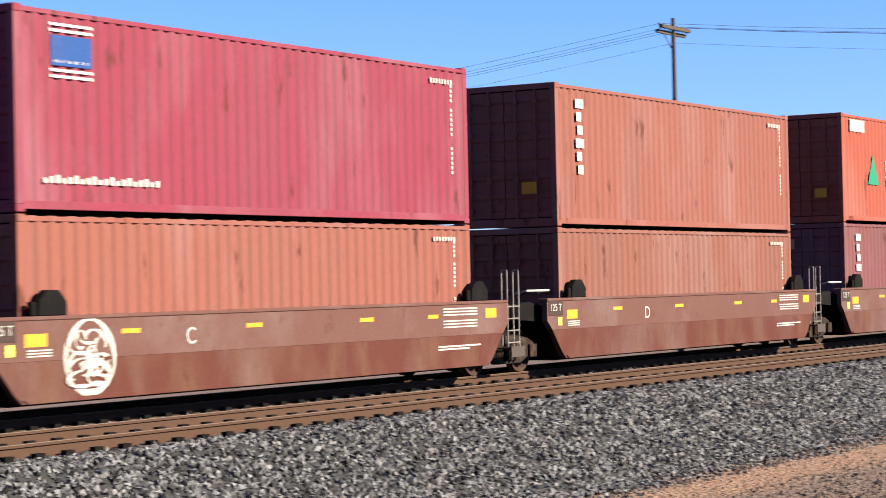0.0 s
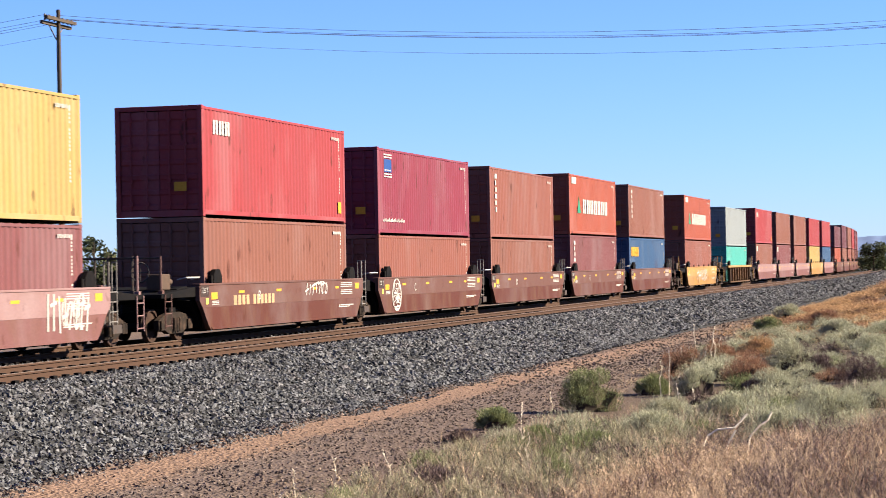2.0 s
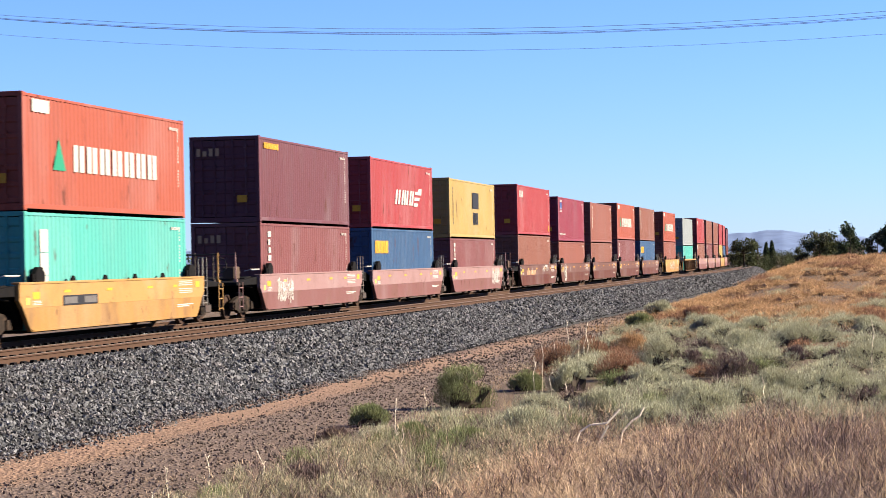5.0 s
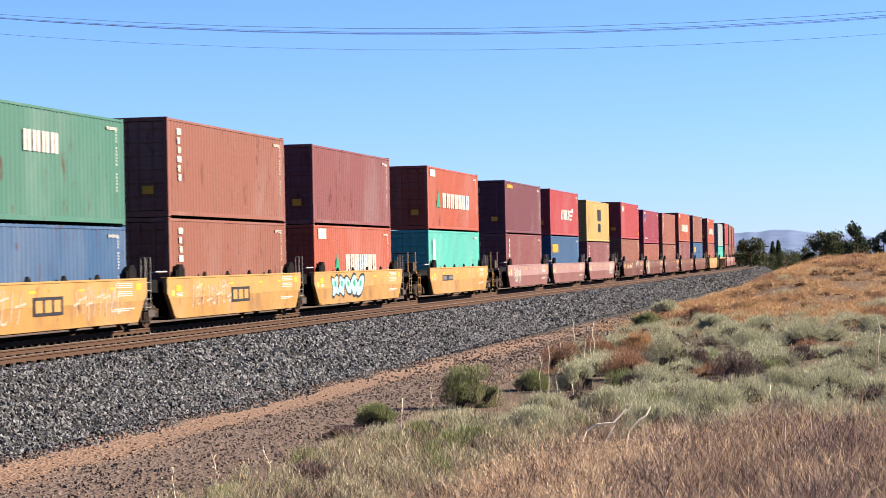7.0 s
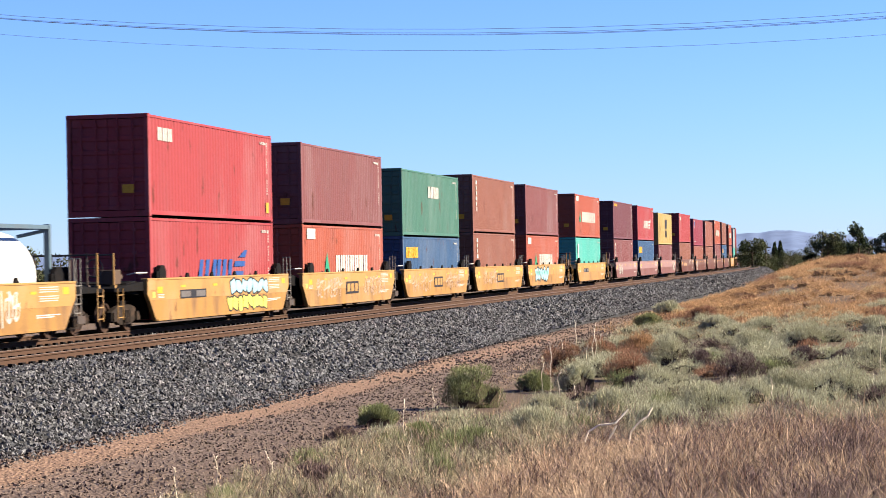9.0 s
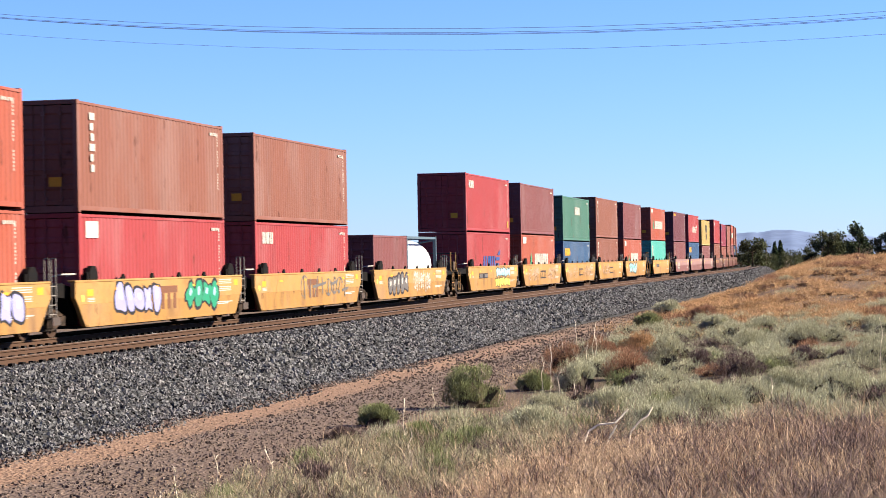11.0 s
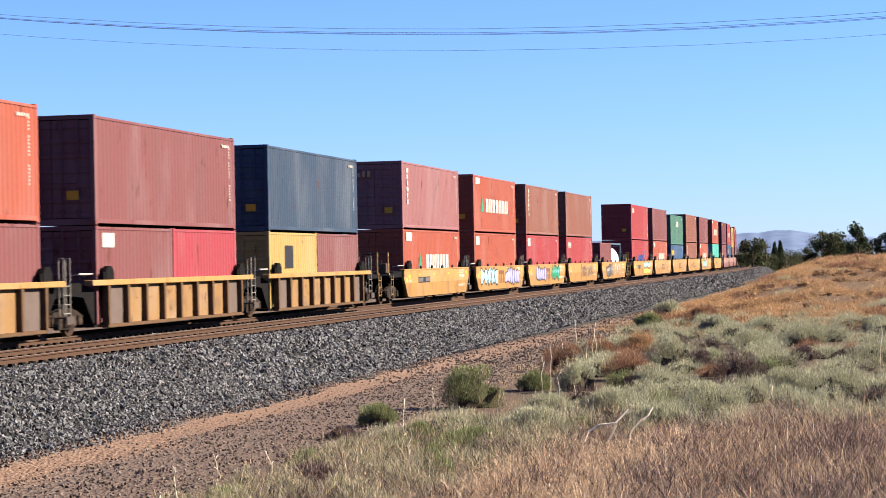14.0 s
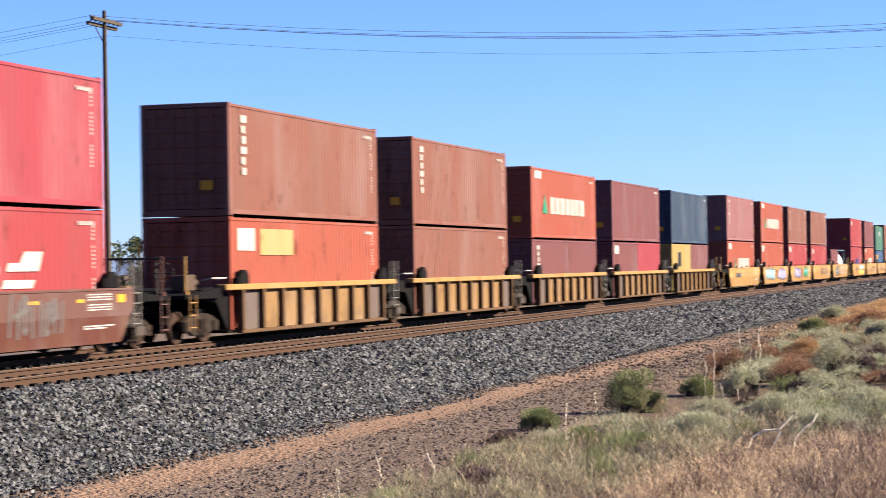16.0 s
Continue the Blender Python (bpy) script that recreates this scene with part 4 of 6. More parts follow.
def well_car(kind, colour, letter="", front=False, gap_before=15.8, tags=()):
    M = car_meshes()
    pm, sm_ = MATS["car_" + colour], MATS["car_" + colour + "_sill"]
    car = new("well_car")
    turn = Matrix.Rotation(math.pi, 4, "Z")
    for m in (Matrix.Identity(4), turn):
        if kind == "smooth":
            shared("side_sill", M["sill"], car, sm_, at=m)
            shared("top_lip", M["lip"], car, sm_, at=m)
            shared("lower_side", M["lower"], car, pm, at=m)
        else:
            shared("top_chord", M["chord"], car, sm_, at=m)
            for k in range(8):
                shared("side_panel", M["web"], car, MATS["car_grey_panel"] if k in (0, 7) else MATS["car_panel"], "grey repainted panel" if k in (0, 7) else "", at=m @ Matrix.Translation((-5.85 + (k + 0.5) * 11.7 / 8, 0, 0)))
            shared("bottom_chord", M["foot"], car, MATS["car_rib"], at=m)
            for k in range(9):
                shared("rib", M["rib"], car, MATS["car_rib"], at=m @ Matrix.Translation((-5.85 + k * 11.7 / 8, 0, 0)))
        for x in (-3.4, -1.1, 1.2, 3.5) if kind == "smooth" and colour == "yellow" else ():
            shared("guide_tab", M["tab"], car, at=m @ Matrix.Translation((x, -SIDE_Y + 0.08, TOP_Z)))
        for x in (-5.6, 6.1):
            shared("container_guide", M["guide"], car, at=m @ Matrix.Translation((x, -SIDE_Y + 0.12, TOP_Z)))
        shared("grab_bar", M["grab"], car, at=m @ Matrix.Translation((-7.2, -SIDE_Y + 0.12, TOP_Z + 0.16)))
    shared("well_floor", M["floor"], car)
    shared("end_bulkhead", M["ends"], car)
    shared("end_bulkhead", M["ends"], car, at=turn)
    for y in (-1, 1):
        shared("ladder", M["ladder"], car, at=(Matrix.Identity(4) if y < 0 else turn) @ Matrix.Translation((7.42 * (1 if y < 0 else -1), -SIDE_Y + 0.1, 0)))
        shared("step_grating", M["step"], car, at=(Matrix.Identity(4) if y < 0 else turn) @ Matrix.Translation((7.42 * (1 if y < 0 else -1), -SIDE_Y + 0.12, 0.5)))
    if gap_before > 17:
        add_truck(car, -7.75)
        bm = bmesh.new()
        rod(bm, (-9.85, 0, 0.85), (-7.9, 0, 0.85), 0.1, 8)
        box(bm, -10.0, -9.6, -0.16, 0.16, 0.7, 1.0)
        part("coupler", bm, BLACK_IRON, car, "black knuckle coupler")
        end_gear(car, -1, sm_)
    else:
        add_truck(car, -7.9)
    if front:
        add_truck(car, 7.75)
        end_gear(car, 1, sm_)
    if kind == "smooth":
        dash = YELLOW_MARK
        for x, z, sx, sz in ((-6.02, 1.11, 0.45, 0.18), (6.4, 1.21, 0.4, 0.18), (-4.0, 1.185, 0.42, 0.07), (-1.0, 1.185, 0.42, 0.07), (2.2, 1.185, 0.42, 0.07), (4.35, 1.185, 0.35, 0.07)):
            shared("reflector", M["dash"], car, dash, "small reflector patch", at=Matrix.LocRotScale((x, -SIDE_Y - 0.001, z), None, (sx, 1, sz)))
        lines = side_bars(car, "data_stencil", [(4.7, 5.9, 1.3 - k * 0.055, 1.325 - k * 0.055) for k in range(7) if k != 3] + [(4.5, 6.0, 0.62, 0.65), (4.5, 5.6, 0.57, 0.6), (-6.2, -5.7, 0.88, 0.9), (-6.2, -5.7, 0.92, 0.94), (-6.2, -5.7, 0.96, 0.98)], WHITE, "small unreadable white data lines")
        tagged(lines, kind="stuff")
        side_bars(car, "plate", [(-7.0, -6.42, 1.1, 1.42)], MATS["plate_brown"] if colour == "brown" else sm_, "bolted capacity plate", -SIDE_Y - 0.005)
        side_bars(car, "white_tag", [(-6.62, -6.45, 0.9, 1.06)], LEMON_MARK, "pale yellow tag")
        if colour == "brown":
            lettering(car, "125 T", -6.71, 1.19, 0.2, WHITE, "white stencilled capacity figures")
    if letter:
        lettering(car, letter, -2.6, 0.95, 0.36, WHITE, "white stencilled unit letter")
    words = {"smooth": "smooth-sided", "ribbed": "ribbed-sided"}[kind]
    tagged(car, f"{CAR_PAINT[colour][1]} {words} articulated well car on the rails", "well car", "well cars of the train")
    return car


def keyed(ob, s, z):
    KEYED.append((ob, s + LONG / 2, z))


# rear end of the boxes at 0 s along the line, car, lower boxes, upper box
H2, L2 = TALL, LOW
TRAIN = [
    # s, kind, colour, letter, gap to the car behind, [lower (colour, high, design) ...], upper
    (-335.55, "smooth", "brown", "", 15.8, [("red", H2, "big_slant")], ("cherry", H2, "plain")),
    (-315.95, "ribbed", "yellow", "", 19.5, [("orange", H2, "patch")], ("brown", H2, "upright")),
    (-299.95, "ribbed", "yellow", "", 15.8, [("brown", H2, "plain")], ("brown", H2, "upright")),
    (-283.75, "ribbed", "yellow", "", 15.8, [("plum", LOW, "upright", 0), ("plum", LOW, "plain", 1)], ("orange", H2, "wordmark")),
    (-267.8, "ribbed", "yellow", "", 15.8, [("plum", LOW, "label", 0), ("cherry", LOW, "plain", 1)], ("plum", H2, "plain")),
    (-251.9, "ribbed", "yellow", "", 15.8, [("yellow", LOW, "small_two_rows", 0), ("plum", LOW, "plain", 1)], ("navy", H2, "plain")),
    (-231.8, "smooth", "yellow", "", 19.5, [("orange", H2, "low_wordmark")], ("dusty", H2, "upright")),
    (-215.8, "smooth", "yellow", "", 15.8, [("orange", H2, "label")], ("orange", H2, "wordmark")),
    (-200.1, "smooth", "yellow", "", 15.8, [("red", H2, "label")], ("brown", H2, "upright")),
    (-184.6, "smooth", "yellow", "", 15.8, [("red", H2, "initials")], ("brown", H2, "plain")),
    (-168.3, "smooth", "yellow", "", 15.8, [("plum", LOW, "plain", 0), ("tank", LOW, "", 1)], None),
    (-148.9, "smooth", "yellow", "", 19.6, [("red", H2, "blue_slant")], ("red", H2, "initials")),
    (-133.0, "smooth", "yellow", "", 15.8, [("orange", H2, "low_wordmark")], ("plum", H2, "plain")),
    (-117.1, "smooth", "yellow", "", 15.8, [("blue", L2, "short_name")], ("green", H2, "top_mark")),
    (-101.3, "smooth", "yellow", "", 15.8, [("brown", H2, "upright")], ("brown", H2, "upright")),
    (-85.4, "smooth", "yellow", "", 15.8, [("orange", H2, "low_wordmark")], ("plum", H2, "plain")),
    (-65.7, "smooth", "yellow", "", 19.7, [("teal", H2, "white_column")], ("orange", H2, "wordmark")),
    (-45.65, "smooth", "rose", "", 20.0, [("plum", H2, "upright")], ("maroon", H2, "yellow_corner")),
    (-29.75, "smooth", "rose", "", 15.8, [("blue", H2, "short_name")], ("red", H2, "slant")),
    (-13.55, "smooth", "rose", "", 15.8, [("plum", L2, "upright")], ("yellow", H2, "two_rows")),
    (6.1, "smooth", "brown", "B", 19.6, [("brown", H2, "plain")], ("red", H2, "initials")),
    (21.9, "smooth", "brown", "C", 15.8, [("rust", L2, "plain")], ("crimson", H2, "waves")),
    (37.55, "smooth", "brown", "D", 15.8, [("brown", L2, "plain")], ("rust", H2, "upright")),
    (53.45, "smooth", "brown", "E", 15.8, [("plum", H2, "upright")], ("orange", H2, "wordmark")),
    (69.6, "smooth", "brown", "", 15.8, [("blue", H2, "short_name")], ("brown", H2, "upright")),
    (90.1, "smooth", "yellow", "", 19.8, [("rust", H2, "plain")], ("orange", H2, "wordmark")),
    (110.5, "ribbed", "yellow", "", 19.8, [("teal", L2, "plain")], ("grey", H2, "plain")),
    (129.2, "smooth", "rose", "", 19.6, [("brown", H2, "label")], ("red", H2, "initials")),
    (145.0, "smooth", "rose", "", 15.8, [("plum", H2, "label")], ("brown", H2, "plain")),
    (160.8, "smooth", "rose", "", 15.8, [("rust", H2, "plain")], ("brown", H2, "plain")),
    (176.6, "smooth", "yellow", "", 15.8, [("yellow", H2, "plain")], ("red", H2, "plain")),
    (192.4, "smooth", "rose", "", 15.8, [("blue", H2, "plain")], ("red", H2, "plain")),
    (212.0, "smooth", "brown", "", 19.6, [("orange", H2, "plain")], ("maroon", L2, "plain")),
    (227.8, "smooth", "brown", "", 15.8, [("brown", H2, "plain")], ("maroon", H2, "plain")),
    (243.6, "smooth", "brown", "", 15.8, [("rust", H2, "plain")], ("brown", H2, "plain")),
    (259.4, "smooth", "brown", "", 15.8, [("brown", H2, "plain")], ("red", H2, "plain")),
    (275.2, "smooth", "brown", "", 15.8, [("plum", H2, "plain")], ("maroon", H2, "plain")),
    (295.0, "smooth", "yellow", "", 19.8, [("brown", H2, "plain")], ("orange", H2, "plain")),
    (310.8, "smooth", "yellow", "", 15.8, [("orange", H2, "plain")], ("brown", H2, "plain")),
]


def build_train():
    cars = {}
    for i, (s, kind, colour, letter, gap, lower, upper) in enumerate(TRAIN):
        nxt = TRAIN[i + 1][4] if i + 1 < len(TRAIN) else 20
        car = well_car(kind, colour, letter, front=nxt > 17, gap_before=gap)
        keyed(car, s, 0.0)
        cars[round(s)] = car
        z = WELL_Z
        for spec in lower:
            col, high, design = spec[:3]
            short = len(spec) > 3
            if col == "tank":
                ob = tank_container()
            else:
                ob = container(col, high, SHORT if short else LONG, design if not (short and design == "upright") else "upright")
            keyed(ob, s + ((-3.07, 3.07)[spec[3]] if short else 0), z)
        if upper:
            keyed(container(upper[0], upper[1], LONG, upper[2]), s, z + lower[0][1] + 0.022)
    return cars


CARS = build_train()

CHALK_MARK = paint("faded_chalky_spray_paint", (0.228, 0.169, 0.134), 0.7, stain=(0.149, 0.084, 0.034), amount=0.6, size=5, bump=0)
# graffiti and faded names on the cars' sides
c = CARS[22]
bm = bmesh.new()
ring_marks(bm, -4.9, 0.84, 0.56, 0.56, 0.1, -SIDE_Y - 0.001)
rr = random.Random(5)
for k in range(16):
    ring_marks(bm, -4.9 + rr.uniform(-0.3, 0.3), 0.84 + rr.uniform(-0.34, 0.4), rr.uniform(0.1, 0.34), rr.uniform(0.05, 0.2), rr.uniform(0.04, 0.085), -SIDE_Y - 0.0033 - 0.0012 * k, n=12, start=rr.random(), span=rr.uniform(0.45, 0.9))
part("graffiti", bm, WHITE, c, "white sprayed oval scrawl")
scrawl(CARS[6], WHITE, 1.3, 3.4, 0.98, 1.38, 7, 3, "white sprayed tag", 0.06)
side_bars(CARS[6], "faded_road_name", [(-4.6 + k * 0.32, -4.38 + k * 0.32, 0.84, 1.1) for k in range(4)] + [(-3.1 + k * 0.3, -2.9 + k * 0.3, 0.84, 1.1) for k in range(6)], TAN_MARK, "faded tan bars of a road name")
LILAC_MARK = paint("lilac_spray_paint", (0.160, 0.160, 0.288), 0.6, amount=0.2, bump=0)
FADED_BROWN = paint("faded_brown_lettering", (0.088, 0.040, 0.024), 0.7, amount=0.4, size=4, bump=0)
bubble_tag(CARS[-149], 0.2, 4.5, 0.34, 0.82, 8, 12, LEMON_MARK, LEMON_MARK, "yellow sprayed lettering")
bubble_tag(CARS[-149], 0.5, 4.6, 0.84, 1.36, 7, 11, CYAN_MARK, WHITE, "pale blue sprayed lettering")
bubble_tag(CARS[-216], -5.9, -1.0, 0.5, 1.36, 5, 21, CYAN_MARK, WHITE, "pale blue sprayed lettering")
bubble_tag(CARS[-216], 1.2, 5.4, 0.4, 1.34, 6, 22, LILAC_MARK, WHITE, "white and lilac sprayed lettering")
bubble_tag(CARS[-200], -4.2, -0.6, 0.42, 1.34, 5, 23, LILAC_MARK, WHITE, "grey-white sprayed lettering")
bubble_tag(CARS[-200], 1.6, 4.6, 0.45, 1.32, 4, 24, GREEN_MARK, CYAN_MARK, "dark green sprayed lettering")
bubble_tag(CARS[-85], -4.6, 0.2, 0.45, 1.3, 5, 33, CYAN_MARK, GREEN_MARK, "pale blue sprayed lettering")
bubble_tag(CARS[-168], -4.6, -1.0, 0.4, 1.25, 5, 26, GREY_IRON, WHITE, "grey sprayed lettering")
for key, a, b, mat_, seed, fat in ((-185, -1.5, 5.0, GREY_IRON, 25, 0.1), (-168, 0.2, 3.5, WHITE, 27, 0.08), (-133, -5.2, -1.6, CHALK_MARK, 28, 0.06), (-133, 1.8, 5.5, CHALK_MARK, 29, 0.06),
                                   (-117, -5.5, -1.5, CHALK_MARK, 30, 0.06), (-117, 1.6, 5.0, CHALK_MARK, 31, 0.06), (-101, -5.0, -1.0, CHALK_MARK, 32, 0.06), (-46, -5.0, -3.0, WHITE, 34, 0.08),
                                   (-14, 3.6, 5.9, WHITE, 35, 0.08), (-336, 1.0, 3.6, GREY_IRON, 36, 0.1), (90, -2.5, 2.0, WHITE, 37, 0.1)):
    scrawl(CARS[key], mat_, a, b, 0.45, 1.32, 8, seed, "sprayed graffiti", fat)
for key in (-216, -200, -185):
    side_bars(CARS[key], "faded_emblem", [(-0.7, 0.8, 1.0, 1.2)], FADED_BROWN, "faded brown emblem bar")
    for k in range(3):
        side_bars(CARS[key], "emblem_leg", [(-0.55 + 0.5 * k, -0.32 + 0.5 * k, 0.55, 0.996)], FADED_BROWN, "faded brown emblem leg")
for key in (-133, -117, -101):
    side_bars(CARS[key], "dark_emblem", [(-1.0, 0.9, 0.6, 1.06)], INK, "dark emblem panel", -SIDE_Y - 0.012)
    side_bars(CARS[key], "emblem_bar", [(-0.85 + k * 0.58, -0.42 + k * 0.58, 0.68, 0.98) for k in range(3)], MATS["car_yellow_sill"], "yellow bars on the emblem", -SIDE_Y - 0.0155)
for key in (-232, -149, -66):
    side_bars(CARS[key], "dark_emblem", [(-4.3, -1.9, 0.83, 1.08)], INK, "dark-framed emblem panel", -SIDE_Y - 0.006)
    side_bars(CARS[key], "emblem_bar", [(-4.22, -3.35, 0.87, 1.04), (-2.85, -1.98, 0.87, 1.04)], GREY_IRON, "grey bars on the emblem", -SIDE_Y - 0.010)

# ---- far hills, trees, pole line ----
def ridge(name, far, peaks, color, label):
    """A distant range: a strip of slopes with an uneven crest."""
    bear = np.linspace(40, 125, 900)
    vs = []
    for b in bear:
        e = float(np.interp(b, *zip(*peaks))) + 0.02 * noise.noise(Vector((b * 2.6, 2, 0))) + 0.012 * noise.noise(Vector((b * 7, 5, 0)))
        for k, d in enumerate((0.9, 0.96, 1.0, 1.04)):
            r = far * d
            z = (-3, far * math.tan(radians(e * 0.55)), far * math.tan(radians(e)), -5)[k] + (5 * noise.noise(Vector((b * 3, k, 1))) if k == 1 else 0)
            vs.append((math.sin(radians(b)) * r, math.cos(radians(b)) * r, z))
    a = np.array([i * 4 + k for i in range(len(bear) - 1) for k in range(3)])
    m = paint(name + "_haze", color, 1.0, amount=0.3, stain=tuple(c * 0.85 for c in color), size=0.004, grain=0.03, bump=0)
    me = fast_mesh(name, np.array(vs), np.stack([a, a + 4, a + 5, a + 1], 1), m)
    me.polygons.foreach_set("use_smooth", np.ones(len(me.polygons), bool))
    tagged(new(name, me), label, "mountains", kind="structure")


ridge("backdrop_mountains", 4200, [(40, 0.4), (66, 0.38), (78, 0.45), (85, 0.5), (86.1, 0.6), (86.6, 0.61), (87.05, 0.67), (87.5, 0.66), (88.1, 0.56), (89, 0.5), (90, 0.38), (92, 0.42), (97, 0.55), (125, 0.4)],
      (0.085, 0.115, 0.185), "hazy blue distant mountain range")

LEAF = {"pine": leafy("dark_pine_foliage", (0.032, 0.045, 0.021), 0.5, 0.15), "broad": leafy("olive_tree_foliage", (0.045, 0.052, 0.025), 0.5, 0.2)}
BARK = paint("grey_brown_bark", (0.050, 0.037, 0.027), 0.9, amount=0.4, size=3, grain=20, bump=0.02)


def tree(bearing, dist, high, wide, kind, seed, low=0.0, sunk=0.0):
    """Tapered trunk, limbs, and a crown of many small leaf clumps with gaps."""
    r = np.random.default_rng(seed)
    x, y = math.sin(radians(bearing)) * dist, math.cos(radians(bearing)) * dist
    t = new("tree")
    t.matrix_basis = Matrix.Translation((x, y, land(x, y) - 0.05 - sunk))
    bm = bmesh.new()
    rod(bm, (0, 0, 0), (0.02 * high, 0, high * 0.55), 0.03 * high, 8, 0.014 * high)
    rod(bm, (0.02 * high, 0, high * 0.55), (0, 0, high * 0.93), 0.014 * high, 6, 0.004 * high)
    lobes = []
    for k in range(20):
        a, f = r.uniform(0, 6.28), r.uniform(low + 0.1, 0.9)
        if kind == "cypress":
            reach = wide * 0.3
        elif kind == "pine":
            reach = wide * 0.5 * (1.1 - f) * r.uniform(0.7, 1.1)
        else:
            reach = wide * 0.36 * math.sqrt(max(0.1, 1 - (2 * f - 1.05) ** 2)) * r.uniform(0.7, 1.1)
        p = Vector((math.cos(a) * reach, math.sin(a) * reach, high * f))
        rod(bm, (0, 0, high * max(0.2, f - 0.15)), p, 0.008 * high, 5, 0.002 * high)
        lobes.append((p, r.uniform(0.15, 0.25) * wide))
    part("trunk", bm, BARK, t)
    n = 4800
    c = np.zeros((n, 3))
    if kind == "cypress":
        f = r.uniform(low, 1.0, n)
        rad = wide * 0.5 * np.minimum(1, (1.02 - f) * 3) * np.sqrt(r.random(n))
        a = r.uniform(0, 6.28, n)
        c = np.stack([np.cos(a) * rad, np.sin(a) * rad, f * high], 1)
    else:
        k = r.integers(0, len(lobes), n)
        ctr = np.array([tuple(lobes[i][0]) for i in k])
        rad = np.array([lobes[i][1] for i in k])
        d = r.normal(size=(n, 3))
        d /= np.linalg.norm(d, axis=1, keepdims=True)
        c = ctr + d * (rad * r.random(n) ** 0.45)[:, None] * np.array([1, 1, 0.75])
    size = 0.016 * high * r.uniform(0.6, 1.5, (n, 1, 1))
    v = (r.normal(size=(n, 3, 3)) * size * 1.1) + c[:, None]
    f = np.arange(n * 3).reshape(-1, 3)
    crown = new("crown", fast_mesh("crown", v.reshape(-1, 3), f, LEAF["pine" if kind != "broad" else "broad"]))
    crown.parent = t
    words = {"pine": "dark green pine tree", "broad": "dark olive broad-crowned tree", "cypress": "slender dark cypress tree"}[kind]
    return tagged(t, words + " beyond the dry grass", "tree", "trees on the horizon")


TREES = [(86.46, 330, 5.6, 5.2, "broad", 1), (86.15, 345, 4.0, 5, "broad", 2), (87.05, 360, 5.0, 1.0, "cypress", 3), (87.2, 362, 5.2, 1.0, "cypress", 4), (86.85, 350, 3.2, 4, "broad", 5),
         (87.45, 340, 3.2, 5, "broad", 6), (87.75, 345, 2.8, 5, "broad", 7), (88.02, 335, 4.3, 3.0, "broad", 8), (88.45, 320, 6.6, 5.4, "broad", 9), (88.7, 330, 5.2, 5, "broad", 10),
         (89.25, 315, 7.0, 5.4, "pine", 11), (88.95, 330, 4.6, 6, "broad", 12), (89.95, 300, 5.4, 4, "broad", 13), (90.2, 300, 6.6, 3.4, "pine", 14), (90.6, 290, 9.6, 5.0, "pine", 15), (91.0, 300, 8, 5.0, "pine", 16),
         (65.7, 110, 5.0, 4.2, "broad", 17), (66.6, 118, 4.4, 4.4, "broad", 18), (64.2, 125, 4.0, 5, "broad", 19), (68.0, 140, 4.0, 5.0, "broad", 20), (62.0, 120, 4.0, 5, "broad", 21), (71.5, 160, 4.0, 6, "broad", 22), (86.3, 400, 5.0, 7, "broad", 23), (87.0, 420, 4.0, 8, "broad", 24), (87.9, 400, 4.0, 8, "broad", 25)]
for b, d, h, w, k, sd in TREES:
    tree(b, d, h, w, k, sd)


def shed():
    """A low dark building half hidden by the trees."""
    s = new("house")
    x, y = math.sin(radians(88.95)) * 335, math.cos(radians(88.95)) * 335
    s.matrix_basis = Matrix.Translation((x, y, land(x, y)))
    bm = bmesh.new()
    box(bm, -4, 4, -3.5, 3.5, 0, 2.6)
    part("wall", bm, paint("brown_house_wall", (0.059, 0.040, 0.032), 0.9, amount=0.3), s)
    bm = bmesh.new()
    prism(bm, [(-4.4, 2.55), (4.4, 2.55), (0, 4.1)], -3.9, 3.9)
    part("roof", bm, paint("brown_shingle_roof", (0.050, 0.032, 0.027), 0.9, amount=0.4), s)
    tagged(s, "low dark brown house among trees", "house")


shed()


def far_pole(bearing, dist, high):
    """A slim utility pole beyond the bend."""
    x, y = math.sin(radians(bearing)) * dist, math.cos(radians(bearing)) * dist
    p = new("utility_pole")
    p.matrix_basis = Matrix.Translation((x, y, land(x, y) - 0.05))
    bm = bmesh.new()
    rod(bm, (0, 0, 0), (0, 0, high), 0.14, 8, 0.1)
    part("pole", bm, POLE_WOOD, p)
    bm = bmesh.new()
    box(bm, -0.06, 0.06, -0.8, 0.8, high - 0.7, high - 0.55)
    part("crossarm", bm, POLE_WOOD, p)
    tagged(p, "slim weathered utility pole beyond the trees", "utility pole")


far_pole(86.82, 345, 4.9)

# pole line that crosses the tracks
POLE = (72.5, 34.0)


def wire_z(y):
    return 9.5 + 0.00225 * (y - 6.5) ** 2 if y < 34 else 11.2 - 0.13 * (y - 34) + 0.0009 * (y - 34) ** 2


